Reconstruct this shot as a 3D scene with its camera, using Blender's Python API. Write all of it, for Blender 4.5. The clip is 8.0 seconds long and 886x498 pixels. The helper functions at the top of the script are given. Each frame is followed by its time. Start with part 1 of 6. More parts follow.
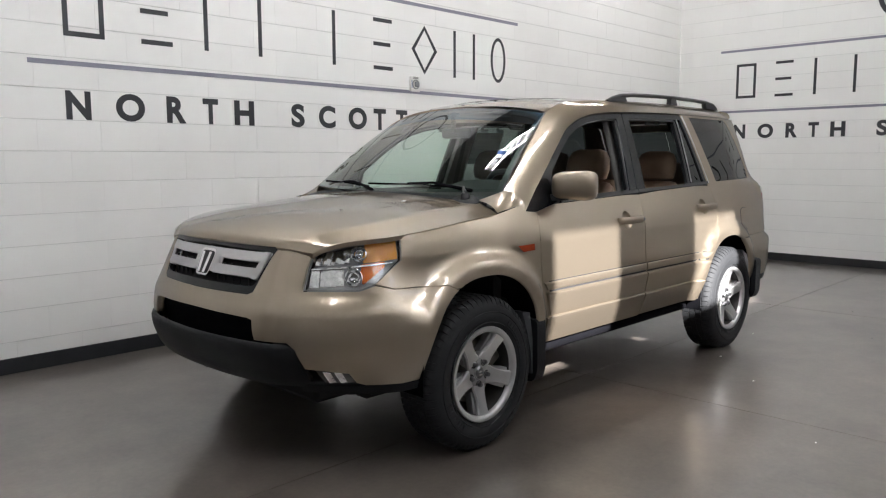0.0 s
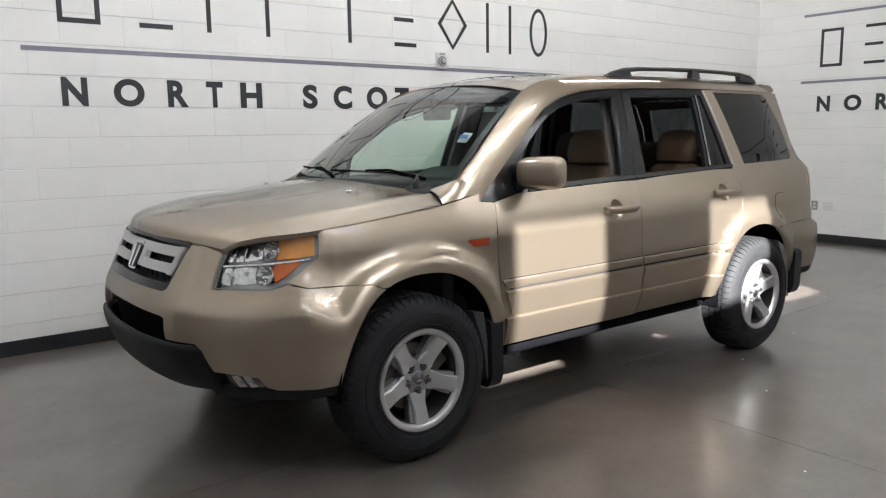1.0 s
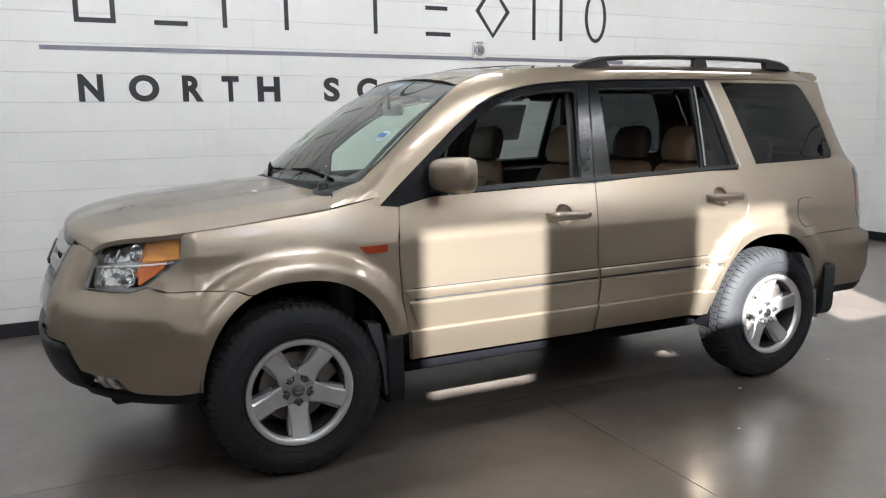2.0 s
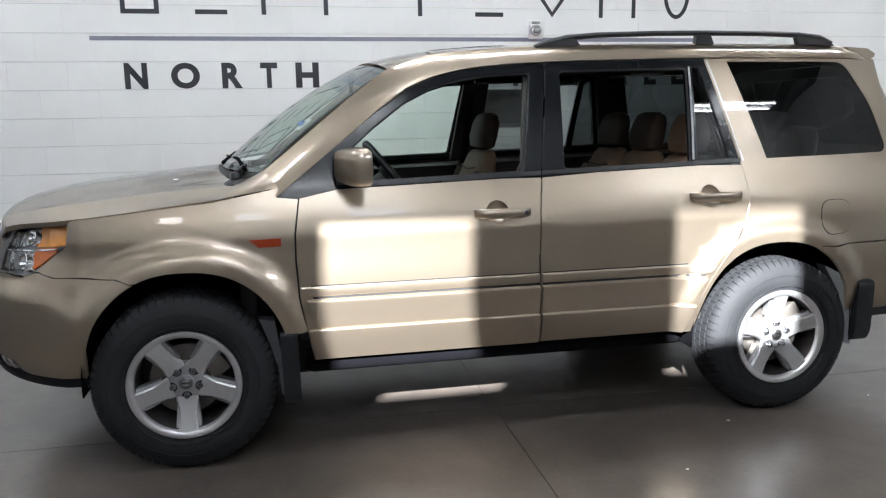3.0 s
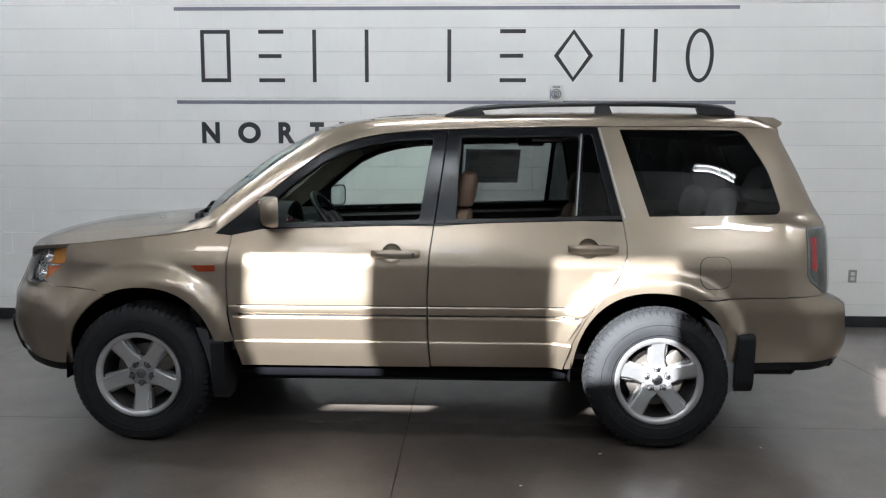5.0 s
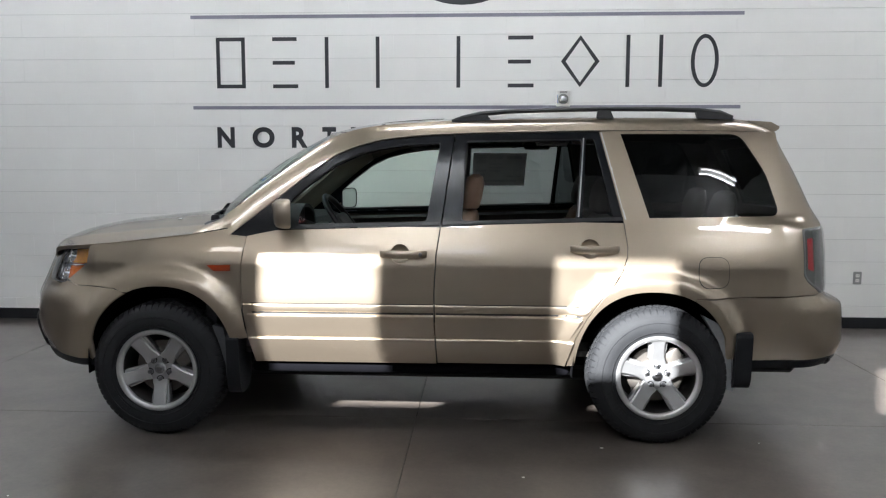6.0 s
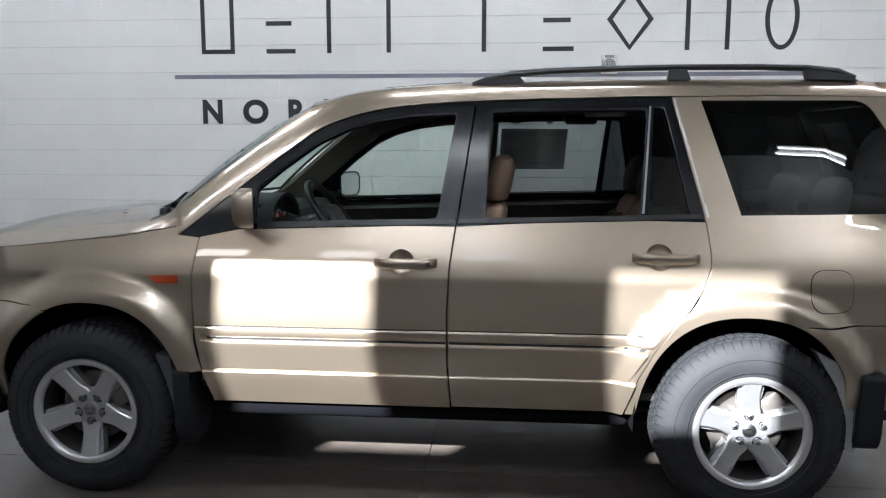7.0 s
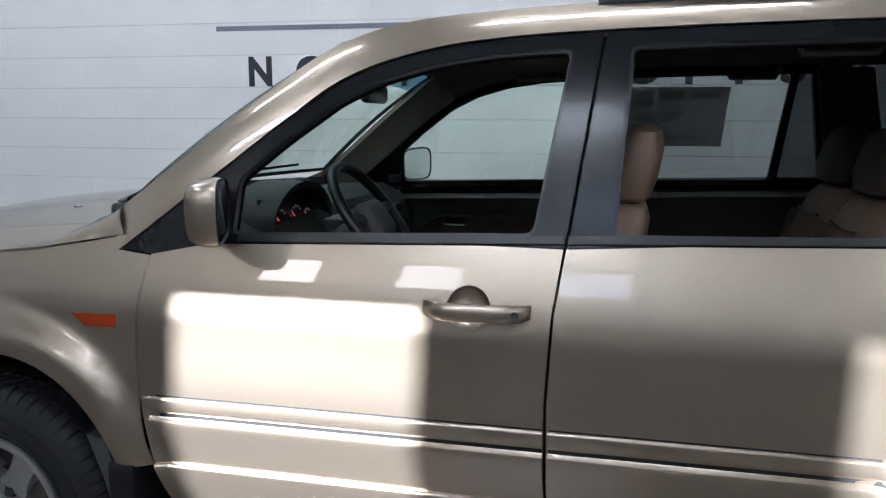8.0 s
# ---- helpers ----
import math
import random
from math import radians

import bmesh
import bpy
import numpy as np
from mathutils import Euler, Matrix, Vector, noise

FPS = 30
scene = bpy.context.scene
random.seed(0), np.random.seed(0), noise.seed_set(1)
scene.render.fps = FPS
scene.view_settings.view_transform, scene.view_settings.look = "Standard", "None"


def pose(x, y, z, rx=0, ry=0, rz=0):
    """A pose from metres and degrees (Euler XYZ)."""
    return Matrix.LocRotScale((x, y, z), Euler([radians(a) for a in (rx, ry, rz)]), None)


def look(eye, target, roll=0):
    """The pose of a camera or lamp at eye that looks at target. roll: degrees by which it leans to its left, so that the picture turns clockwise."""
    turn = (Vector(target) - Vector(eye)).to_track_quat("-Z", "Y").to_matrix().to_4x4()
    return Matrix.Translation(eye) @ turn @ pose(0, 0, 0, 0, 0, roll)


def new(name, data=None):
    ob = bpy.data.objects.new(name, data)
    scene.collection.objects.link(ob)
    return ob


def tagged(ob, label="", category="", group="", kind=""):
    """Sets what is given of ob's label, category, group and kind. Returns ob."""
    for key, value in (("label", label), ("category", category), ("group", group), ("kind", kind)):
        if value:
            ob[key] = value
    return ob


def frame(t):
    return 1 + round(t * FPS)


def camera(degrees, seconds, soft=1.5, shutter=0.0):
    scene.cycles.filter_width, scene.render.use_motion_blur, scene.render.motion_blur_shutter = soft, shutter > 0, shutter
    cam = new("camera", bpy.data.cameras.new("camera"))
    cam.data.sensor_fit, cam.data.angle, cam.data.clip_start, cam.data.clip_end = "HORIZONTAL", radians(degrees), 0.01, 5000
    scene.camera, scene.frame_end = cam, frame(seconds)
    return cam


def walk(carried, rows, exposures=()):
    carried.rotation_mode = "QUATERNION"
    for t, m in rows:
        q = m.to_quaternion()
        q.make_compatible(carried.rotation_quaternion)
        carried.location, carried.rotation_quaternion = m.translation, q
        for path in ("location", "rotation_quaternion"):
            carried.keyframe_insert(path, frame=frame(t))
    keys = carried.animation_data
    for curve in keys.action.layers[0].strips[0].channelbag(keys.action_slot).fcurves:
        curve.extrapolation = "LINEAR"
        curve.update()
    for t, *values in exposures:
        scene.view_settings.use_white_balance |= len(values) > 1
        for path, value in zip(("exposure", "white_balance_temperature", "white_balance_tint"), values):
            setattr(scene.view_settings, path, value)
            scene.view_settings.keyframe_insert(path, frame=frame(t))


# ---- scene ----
from mathutils import geometry

cam = camera(60.3, 8.0, soft=1.2)
PATH = [
    (0, (-3.983, -3.217, 1.359), (-2.554, -1.837, 1.126), -0.2),
    (0.5, (-3.68, -3.383, 1.39), (-2.354, -1.911, 1.117), -0.6),
    (1, (-3.213, -3.502, 1.403), (-2.001, -1.939, 1.108), -0.8),
    (1.5, (-2.674, -3.694, 1.424), (-1.626, -2.019, 1.112), -0.9),
    (2, (-2.11, -3.903, 1.442), (-1.257, -2.123, 1.118), -0.8),
    (3.3, (-0.594, -4.037, 1.44), (-0.316, -2.087, 1.094), -0.7),
    (3.5, (-0.406, -4.047, 1.443), (-0.192, -2.085, 1.118), -0.5),
    (4, (0.079, -4.235, 1.457), (0.122, -2.257, 1.163), -0.5),
    (4.5, (0.305, -4.554, 1.482), (0.27, -2.57, 1.227), -0.1),
    (6, (0.414, -4.92, 1.479), (0.312, -2.935, 1.259), 0.1),
    (6.5, (0.451, -4.464, 1.471), (0.323, -2.483, 1.224), 0.0),
    (7, (0.406, -3.869, 1.469), (0.232, -1.895, 1.198), 0.1),
    (7.5, (0.385, -3.226, 1.468), (0.111, -1.267, 1.172), 0.2),
    (7.9, (0.326, -2.739, 1.462), (-0.071, -0.808, 1.124), 0.4),
    (8, (0.288, -2.585, 1.444), (-0.136, -0.661, 1.101), 0.2),
]
EXPOSURES = [(0.0, 2.46, 6450, 11), (2.0, 2.60, 6300, 10), (3.5, 2.52, 6000, 9), (4.5, 2.28, 6050, 9), (6.0, 2.20, 6150, 9), (7.0, 2.25, 5950, 10), (7.5, 2.25, 5850, 10), (8.0, 2.36, 5650, 11)]
walk(cam, [(t, look(eye, target, roll)) for t, eye, target, roll in PATH], EXPOSURES)


# ---- world, sun, exposure ----
SUN_WAY = Vector((0.50, 1.0, -0.62)).normalized()
sun_data = bpy.data.lights.new("sun", "SUN")
sun_data.energy, sun_data.angle, sun_data.color = 9.2, radians(0.55), (1.0, 0.98, 0.95)
sun = new("sun", sun_data)
sun.matrix_world = look((-4, -8, 5), Vector((-4, -8, 5)) + SUN_WAY)
world = bpy.data.worlds.new("sky")
scene.world = world
world.use_nodes = True
sky = world.node_tree.nodes.new("ShaderNodeTexSky")
sky.sky_type, sky.sun_disc = "NISHITA", False
sky.sun_elevation = math.asin(-SUN_WAY.z)
sky.sun_rotation = math.atan2(-SUN_WAY.x, -SUN_WAY.y)
world.node_tree.links.new(sky.outputs[0], world.node_tree.nodes["Background"].inputs[0])
world.node_tree.nodes["Background"].inputs[1].default_value = 0.12

# ---- materials ----
def node_kit(name):
    m = bpy.data.materials.new(name)
    m.use_nodes = True
    nt = m.node_tree
    return m, nt, nt.nodes["Principled BSDF"]


def grain(nt, scale, detail=4.0, rough=0.6, coords=None):
    n = nt.nodes.new("ShaderNodeTexNoise")
    n.inputs["Scale"].default_value, n.inputs["Detail"].default_value = scale, detail
    n.inputs["Roughness"].default_value = rough
    if coords:
        nt.links.new(coords, n.inputs["Vector"])
    return n.outputs["Fac"]


def ramp(nt, fac, stops):
    r = nt.nodes.new("ShaderNodeValToRGB")
    while len(r.color_ramp.elements) < len(stops):
        r.color_ramp.elements.new(0.5)
    for e, (p, c) in zip(r.color_ramp.elements, stops):
        e.position, e.color = p, (*c, 1) if len(c) == 3 else c
    nt.links.new(fac, r.inputs[0])
    return r.outputs[0]


def bumped(nt, bsdf, fac, strength, distance):
    b = nt.nodes.new("ShaderNodeBump")
    b.inputs["Strength"].default_value, b.inputs["Distance"].default_value = strength, distance
    nt.links.new(fac, b.inputs["Height"])
    nt.links.new(b.outputs[0], bsdf.inputs["Normal"])


def simple(name, color, rough=0.5, metal=0.0, var=0.12, scale=18.0, bump=0.0, coat=0.0, spec=0.5):
    """A surface with two scales of slight colour and gloss variation and an optional fine relief."""
    m, nt, b = node_kit(name)
    geo = nt.nodes.new("ShaderNodeNewGeometry")
    pos = geo.outputs["Position"]
    dark, light = [c * (1 - var) for c in color], [min(1, c * (1 + var)) for c in color]
    mixed = nt.nodes.new("ShaderNodeMath")
    mixed.operation = "MULTIPLY_ADD"
    mixed.inputs[1].default_value = 0.5
    nt.links.new(grain(nt, scale, 5.0, 0.65, pos), mixed.inputs[0])
    big = nt.nodes.new("ShaderNodeMath")
    big.operation = "MULTIPLY"
    big.inputs[1].default_value = 0.5
    nt.links.new(grain(nt, scale * 0.13, 2.0, 0.5, pos), big.inputs[0])
    nt.links.new(big.outputs[0], mixed.inputs[2])
    nt.links.new(ramp(nt, mixed.outputs[0], [(0.3, dark), (0.7, light)]), b.inputs["Base Color"])
    b.inputs["Roughness"].default_value, b.inputs["Metallic"].default_value = rough, metal
    b.inputs["Coat Weight"].default_value, b.inputs["Coat Roughness"].default_value = coat, 0.04
    b.inputs["Specular IOR Level"].default_value = spec
    if bump:
        bumped(nt, b, grain(nt, scale * 12, 3.0, 0.6, pos), bump, 0.002)
    return m


def make_paint():
    m, nt, b = node_kit("champagne_metallic_paint")
    pos = nt.nodes.new("ShaderNodeNewGeometry").outputs["Position"]
    flake = grain(nt, 900.0, 2.0, 0.7, pos)
    nt.links.new(ramp(nt, flake, [(0.3, (0.320, 0.264, 0.201)), (0.7, (0.432, 0.361, 0.279))]), b.inputs["Base Color"])
    b.inputs["Metallic"].default_value, b.inputs["Roughness"].default_value = 0.88, 0.33
    b.inputs["Specular Tint"].default_value = (0.06, 0.05, 0.045, 1)
    b.inputs["Coat Weight"].default_value, b.inputs["Coat Roughness"].default_value = 1.0, 0.02
    b.inputs["Coat IOR"].default_value = 1.65
    return m


def make_floor():
    m, nt, b = node_kit("polished_stained_concrete")
    off = nt.nodes.new("ShaderNodeVectorMath")
    off.inputs[1].default_value = (3.1, 7.7, 0.37)
    nt.links.new(nt.nodes.new("ShaderNodeNewGeometry").outputs["Position"], off.inputs[0])
    pos = off.outputs[0]
    big, mid, fine_grain = grain(nt, 0.8, 3, 0.5, pos), grain(nt, 4.0, 4, 0.6, pos), grain(nt, 38.0, 4, 0.7, pos)
    total = big
    for noise, share in ((mid, 0.45), (fine_grain, 0.22)):
        mix = nt.nodes.new("ShaderNodeMix")
        mix.inputs["Factor"].default_value = share
        nt.links.new(total, mix.inputs["A"]); nt.links.new(noise, mix.inputs["B"])
        total = mix.outputs["Result"]
    span = nt.nodes.new("ShaderNodeMapRange")
    span.inputs["From Min"].default_value, span.inputs["From Max"].default_value = 0.32, 0.68
    nt.links.new(total, span.inputs["Value"])
    tone = nt.nodes.new("ShaderNodeMix")
    tone.data_type = "RGBA"
    tone.inputs["A"].default_value, tone.inputs["B"].default_value = (0.050, 0.0425, 0.0375, 1), (0.138, 0.116, 0.099, 1)
    nt.links.new(span.outputs["Result"], tone.inputs["Factor"]); nt.links.new(tone.outputs["Result"], b.inputs["Base Color"])
    b.inputs["Roughness"].default_value = 0.42
    b.inputs["IOR"].default_value = 1.4
    b.inputs["Coat Weight"].default_value, b.inputs["Coat Roughness"].default_value, b.inputs["Coat IOR"].default_value = 1.0, 0.22, 1.58
    return m


def make_block_paint(name, tint):
    m, nt, b = node_kit(name)
    pos = nt.nodes.new("ShaderNodeNewGeometry").outputs["Position"]
    rnd = nt.nodes.new("ShaderNodeObjectInfo").outputs["Random"]
    pores, soil = grain(nt, 140.0, 5, 0.7, pos), grain(nt, 1.3, 4, 0.6, pos)
    add = nt.nodes.new("ShaderNodeMath"); add.operation = "MULTIPLY_ADD"; add.inputs[1].default_value = 0.25
    nt.links.new(rnd, add.inputs[0]); nt.links.new(soil, add.inputs[2])
    nt.links.new(ramp(nt, add.outputs[0], [(0.3, [c * 0.94 for c in tint]), (0.9, tint)]), b.inputs["Base Color"])
    b.inputs["Roughness"].default_value = 0.55
    bumped(nt, b, pores, 0.25, 0.003)
    return m


def glass(name, tint, rough=0.0, mirror=0.075):
    """Thin tinted pane: part clear, part mirror by Fresnel."""
    m, nt, b = node_kit(name)
    out = nt.nodes["Material Output"]
    clear, gloss, mix = nt.nodes.new("ShaderNodeBsdfTransparent"), nt.nodes.new("ShaderNodeBsdfGlossy"), nt.nodes.new("ShaderNodeMixShader")
    clear.inputs[0].default_value = (*tint, 1)
    gloss.inputs["Roughness"].default_value = rough
    lw = nt.nodes.new("ShaderNodeLayerWeight")
    lw.inputs["Blend"].default_value = 0.5
    p5 = nt.nodes.new("ShaderNodeMath"); p5.operation = "POWER"; p5.inputs[1].default_value = 4.0
    fres = nt.nodes.new("ShaderNodeMath"); fres.operation = "MULTIPLY_ADD"
    fres.inputs[1].default_value, fres.inputs[2].default_value = 0.85, mirror
    nt.links.new(lw.outputs["Facing"], p5.inputs[0]); nt.links.new(p5.outputs[0], fres.inputs[0])
    nt.links.new(fres.outputs[0], mix.inputs[0]); nt.links.new(clear.outputs[0], mix.inputs[1]); nt.links.new(gloss.outputs[0], mix.inputs[2])
    nt.links.new(mix.outputs[0], out.inputs[0])
    return m


def faceted(name, color, rough):
    """Bright-metal reflector pressed in small uneven facets."""
    m, nt, b = node_kit(name)
    pos = nt.nodes.new("ShaderNodeNewGeometry").outputs["Position"]
    cells = nt.nodes.new("ShaderNodeTexVoronoi")
    cells.inputs["Scale"].default_value = 22.0
    nt.links.new(pos, cells.inputs["Vector"])
    nt.links.new(ramp(nt, grain(nt, 60, 3, 0.6, pos), [(0.3, [c * 0.7 for c in color]), (0.7, color)]), b.inputs["Base Color"])
    b.inputs["Metallic"].default_value, b.inputs["Roughness"].default_value = 1.0, rough
    bumped(nt, b, cells.outputs["Distance"], 0.4, 0.012)
    return m


def translucent(name, color, share):
    """Paper that lets part of the light behind it through."""
    m, nt, b = node_kit(name)
    pos = nt.nodes.new("ShaderNodeNewGeometry").outputs["Position"]
    tone = ramp(nt, grain(nt, 14, 3, 0.6, pos), [(0.3, [c * 0.92 for c in color]), (0.7, color)])
    back, mix = nt.nodes.new("ShaderNodeBsdfTranslucent"), nt.nodes.new("ShaderNodeMixShader")
    mix.inputs[0].default_value = share
    b.inputs["Roughness"].default_value = 0.8
    nt.links.new(tone, b.inputs["Base Color"]); nt.links.new(tone, back.inputs[0])
    nt.links.new(b.outputs[0], mix.inputs[1]); nt.links.new(back.outputs[0], mix.inputs[2])
    nt.links.new(mix.outputs[0], nt.nodes["Material Output"].inputs[0])
    return m


def lit(name, color, power):
    m, nt, b = node_kit(name)
    b.inputs["Emission Color"].default_value, b.inputs["Emission Strength"].default_value = (*color, 1), power
    b.inputs["Base Color"].default_value = (0.8, 0.8, 0.8, 1)
    return m


PAINT = make_paint()
FLOOR = make_floor()
BLOCK = make_block_paint("white_painted_block", (0.80, 0.79, 0.77))
MORTAR = simple("painted_mortar", (0.57, 0.565, 0.55), 0.8, var=0.1)
CHARCOAL = simple("charcoal_wall_paint", (0.17, 0.17, 0.175), 0.6, var=0.15, scale=5)
SIGN_BLACK = simple("black_wall_paint", (0.022, 0.023, 0.028), 0.5, var=0.2, scale=30, bump=0.2)
SIGN_GREY = simple("grey_wall_paint", (0.21, 0.21, 0.26), 0.5, var=0.1, scale=30, bump=0.2)
BASE_RUBBER = simple("black_rubber_base", (0.012, 0.013, 0.016), 0.45, var=0.25, scale=9)
CEILING = simple("ceiling_paint", (0.17, 0.17, 0.168), 0.8, var=0.06, scale=3)
TRIM_BLACK = simple("satin_black_trim", (0.007, 0.007, 0.009), 0.34, var=0.15, scale=40)
GLOSS_BLACK = simple("black_door_frame_tape", (0.008, 0.009, 0.011), 0.16, var=0.1, scale=30, spec=0.3)
PLASTIC = simple("grained_black_plastic", (0.007, 0.008, 0.010), 0.5, var=0.15, scale=60, bump=0.35, spec=0.3)
RAIL_GREY = simple("charcoal_rail_plastic", (0.022, 0.022, 0.024), 0.38, var=0.15, scale=60, bump=0.15)
SILL_BLACK = simple("matt_black_sill", (0.003, 0.003, 0.004), 0.95, var=0.2, scale=40, spec=0.05)
LINER_DARK = simple("dusty_dark_liner", (0.05, 0.052, 0.057), 0.7, var=0.25, scale=14, bump=0.2)
LINER_GREY = simple("dusty_grey_liner", (0.20, 0.205, 0.215), 0.7, var=0.25, scale=14, bump=0.2)
RUBBER = simple("tyre_rubber", (0.0145, 0.0152, 0.017), 0.72, var=0.25, scale=26, bump=0.3, spec=0.3)
DARK = simple("dark_underside", (0.012, 0.012, 0.013), 0.8, var=0.2, scale=10)
ALLOY = simple("machined_alloy", (0.55, 0.55, 0.555), 0.31, 0.83, var=0.06, scale=40)
ALLOY_GREY = simple("silver_wheel_paint", (0.34, 0.34, 0.345), 0.4, 0.6, var=0.08, scale=30, coat=0.3)
DARK_ALLOY = simple("dark_barrel_metal", (0.055, 0.053, 0.051), 0.45, 0.6, var=0.3, scale=20)
NUT_STEEL = simple("dull_plated_steel", (0.20, 0.20, 0.21), 0.3, 1.0, var=0.1, scale=60)
CHROME = simple("chrome", (0.85, 0.85, 0.86), 0.06, 1.0, var=0.02, scale=20)
SATIN_SILVER = simple("satin_silver_grille", (0.52, 0.52, 0.52), 0.32, 0.85, var=0.05, scale=30)
ROTOR = simple("brake_rotor_steel", (0.16, 0.145, 0.13), 0.5, 0.8, var=0.25, scale=25)
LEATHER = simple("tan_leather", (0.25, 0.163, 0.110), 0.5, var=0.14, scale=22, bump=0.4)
# headrest leather darkened to stand in for shadow inside the cabin
LEATHER_SHADED = simple("shaded_headrest_leather", (0.075, 0.050, 0.038), 0.6, var=0.2, scale=30, bump=0.3)
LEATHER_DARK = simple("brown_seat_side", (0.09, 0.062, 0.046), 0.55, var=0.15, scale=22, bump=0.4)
INTERIOR = simple("dark_interior_plastic", (0.075, 0.072, 0.068), 0.6, var=0.15, scale=40, bump=0.3)
DASH = simple("dark_dashboard_plastic", (0.020, 0.0195, 0.019), 0.65, var=0.15, scale=40, bump=0.3)
INTERIOR_TAN = simple("beige_pillar_trim", (0.25, 0.215, 0.17), 0.7, var=0.1, scale=40, bump=0.2)
HEADLINER = simple("headliner_cloth", (0.11, 0.10, 0.085), 0.9, var=0.1, scale=60, bump=0.3)
CARPET = simple("dark_carpet", (0.02, 0.018, 0.016), 0.95, var=0.3, scale=80, bump=0.5)
GLASS_GREEN = glass("green_tinted_glass", (0.70, 0.83, 0.76))
GLASS_BAND = glass("blue_shade_band_glass", (0.16, 0.33, 0.42))
GLASS_DARK = glass("dark_privacy_glass", (0.042, 0.050, 0.051), mirror=0.03)
GLASS_MID = glass("grey_tinted_glass", (0.26, 0.295, 0.288), mirror=0.05)
LENS = glass("clear_lamp_lens", (0.96, 0.97, 0.97), mirror=0.04)
AMBER_BRIGHT = simple("amber_reflector_facets", (0.95, 0.34, 0.05), 0.2, var=0.3, scale=45, coat=0.4)
AMBER_DEEP = simple("deep_amber_reflector", (0.66, 0.14, 0.014), 0.2, var=0.3, scale=45, coat=0.4)
LAMP_SILVER = faceted("lamp_reflector_silver", (0.90, 0.91, 0.92), 0.13)
LAMP_EDGE = simple("pale_lamp_edge", (0.30, 0.30, 0.295), 0.25, 0.4, var=0.1, scale=50, coat=0.5)
AMBER = simple("amber_lens", (0.32, 0.040, 0.008), 0.12, var=0.15, scale=60, coat=0.6)
RED_LENS = simple("red_lens", (0.42, 0.02, 0.025), 0.12, var=0.15, scale=60, coat=0.6)
CLEAR_GREY = simple("pale_lamp_reflector", (0.55, 0.56, 0.57), 0.24, 0.6, var=0.12, scale=50)
TAIL_GREY = simple("smoked_tail_reflector", (0.17, 0.17, 0.165), 0.24, 0.7, var=0.3, scale=50)
MIRROR_GLASS = simple("mirror_glass", (0.75, 0.78, 0.78), 0.02, 1.0, var=0.01)
PAPER = translucent("window_sheet_paper", (0.66, 0.655, 0.655), 0.12)
PAPER_WHITE = simple("white_sticker", (0.75, 0.76, 0.78), 0.6, var=0.05)
INK_BLUE = simple("blue_print", (0.05, 0.13, 0.35), 0.5, var=0.1)
WHITE_PLASTIC = simple("white_device_plastic", (0.70, 0.69, 0.66), 0.4, var=0.06)
GREY_PLATE = simple("grey_steel_plate", (0.30, 0.30, 0.30), 0.4, 0.5, var=0.08)
TUBE = lit("fluorescent_tube", (0.97, 0.98, 1.0), 17.5)
DIAL_WHITE = lit("dial_white_glow", (0.9, 0.9, 1.0), 0.006)
DIAL_RED = lit("dial_red_glow", (1.0, 0.06, 0.08), 0.09)
SHEET_INK = simple("pale_sheet_print", (0.56, 0.56, 0.57), 0.8)

# ---- mesh helpers ----
def spl(pts):
    """Smooth curve through (x, y) points, without overshoot."""
    xs, ys = [p[0] for p in pts], [p[1] for p in pts]
    n = len(xs)
    d = [(ys[k + 1] - ys[k]) / (xs[k + 1] - xs[k]) for k in range(n - 1)]
    m = [d[0]] + [0 if d[k - 1] * d[k] <= 0 else 2 * d[k - 1] * d[k] / (d[k - 1] + d[k]) for k in range(1, n - 1)] + [d[-1]]

    def f(x):
        if x <= xs[0]:
            return ys[0] + m[0] * (x - xs[0])
        if x >= xs[-1]:
            return ys[-1] + m[-1] * (x - xs[-1])
        k = 0
        while x > xs[k + 1]:
            k += 1
        h = xs[k + 1] - xs[k]
        t = (x - xs[k]) / h
        return (ys[k] * (1 + 2 * t) * (1 - t) ** 2 + h * m[k] * t * (1 - t) ** 2 + ys[k + 1] * t * t * (3 - 2 * t) + h * m[k + 1] * t * t * (t - 1))
    return f


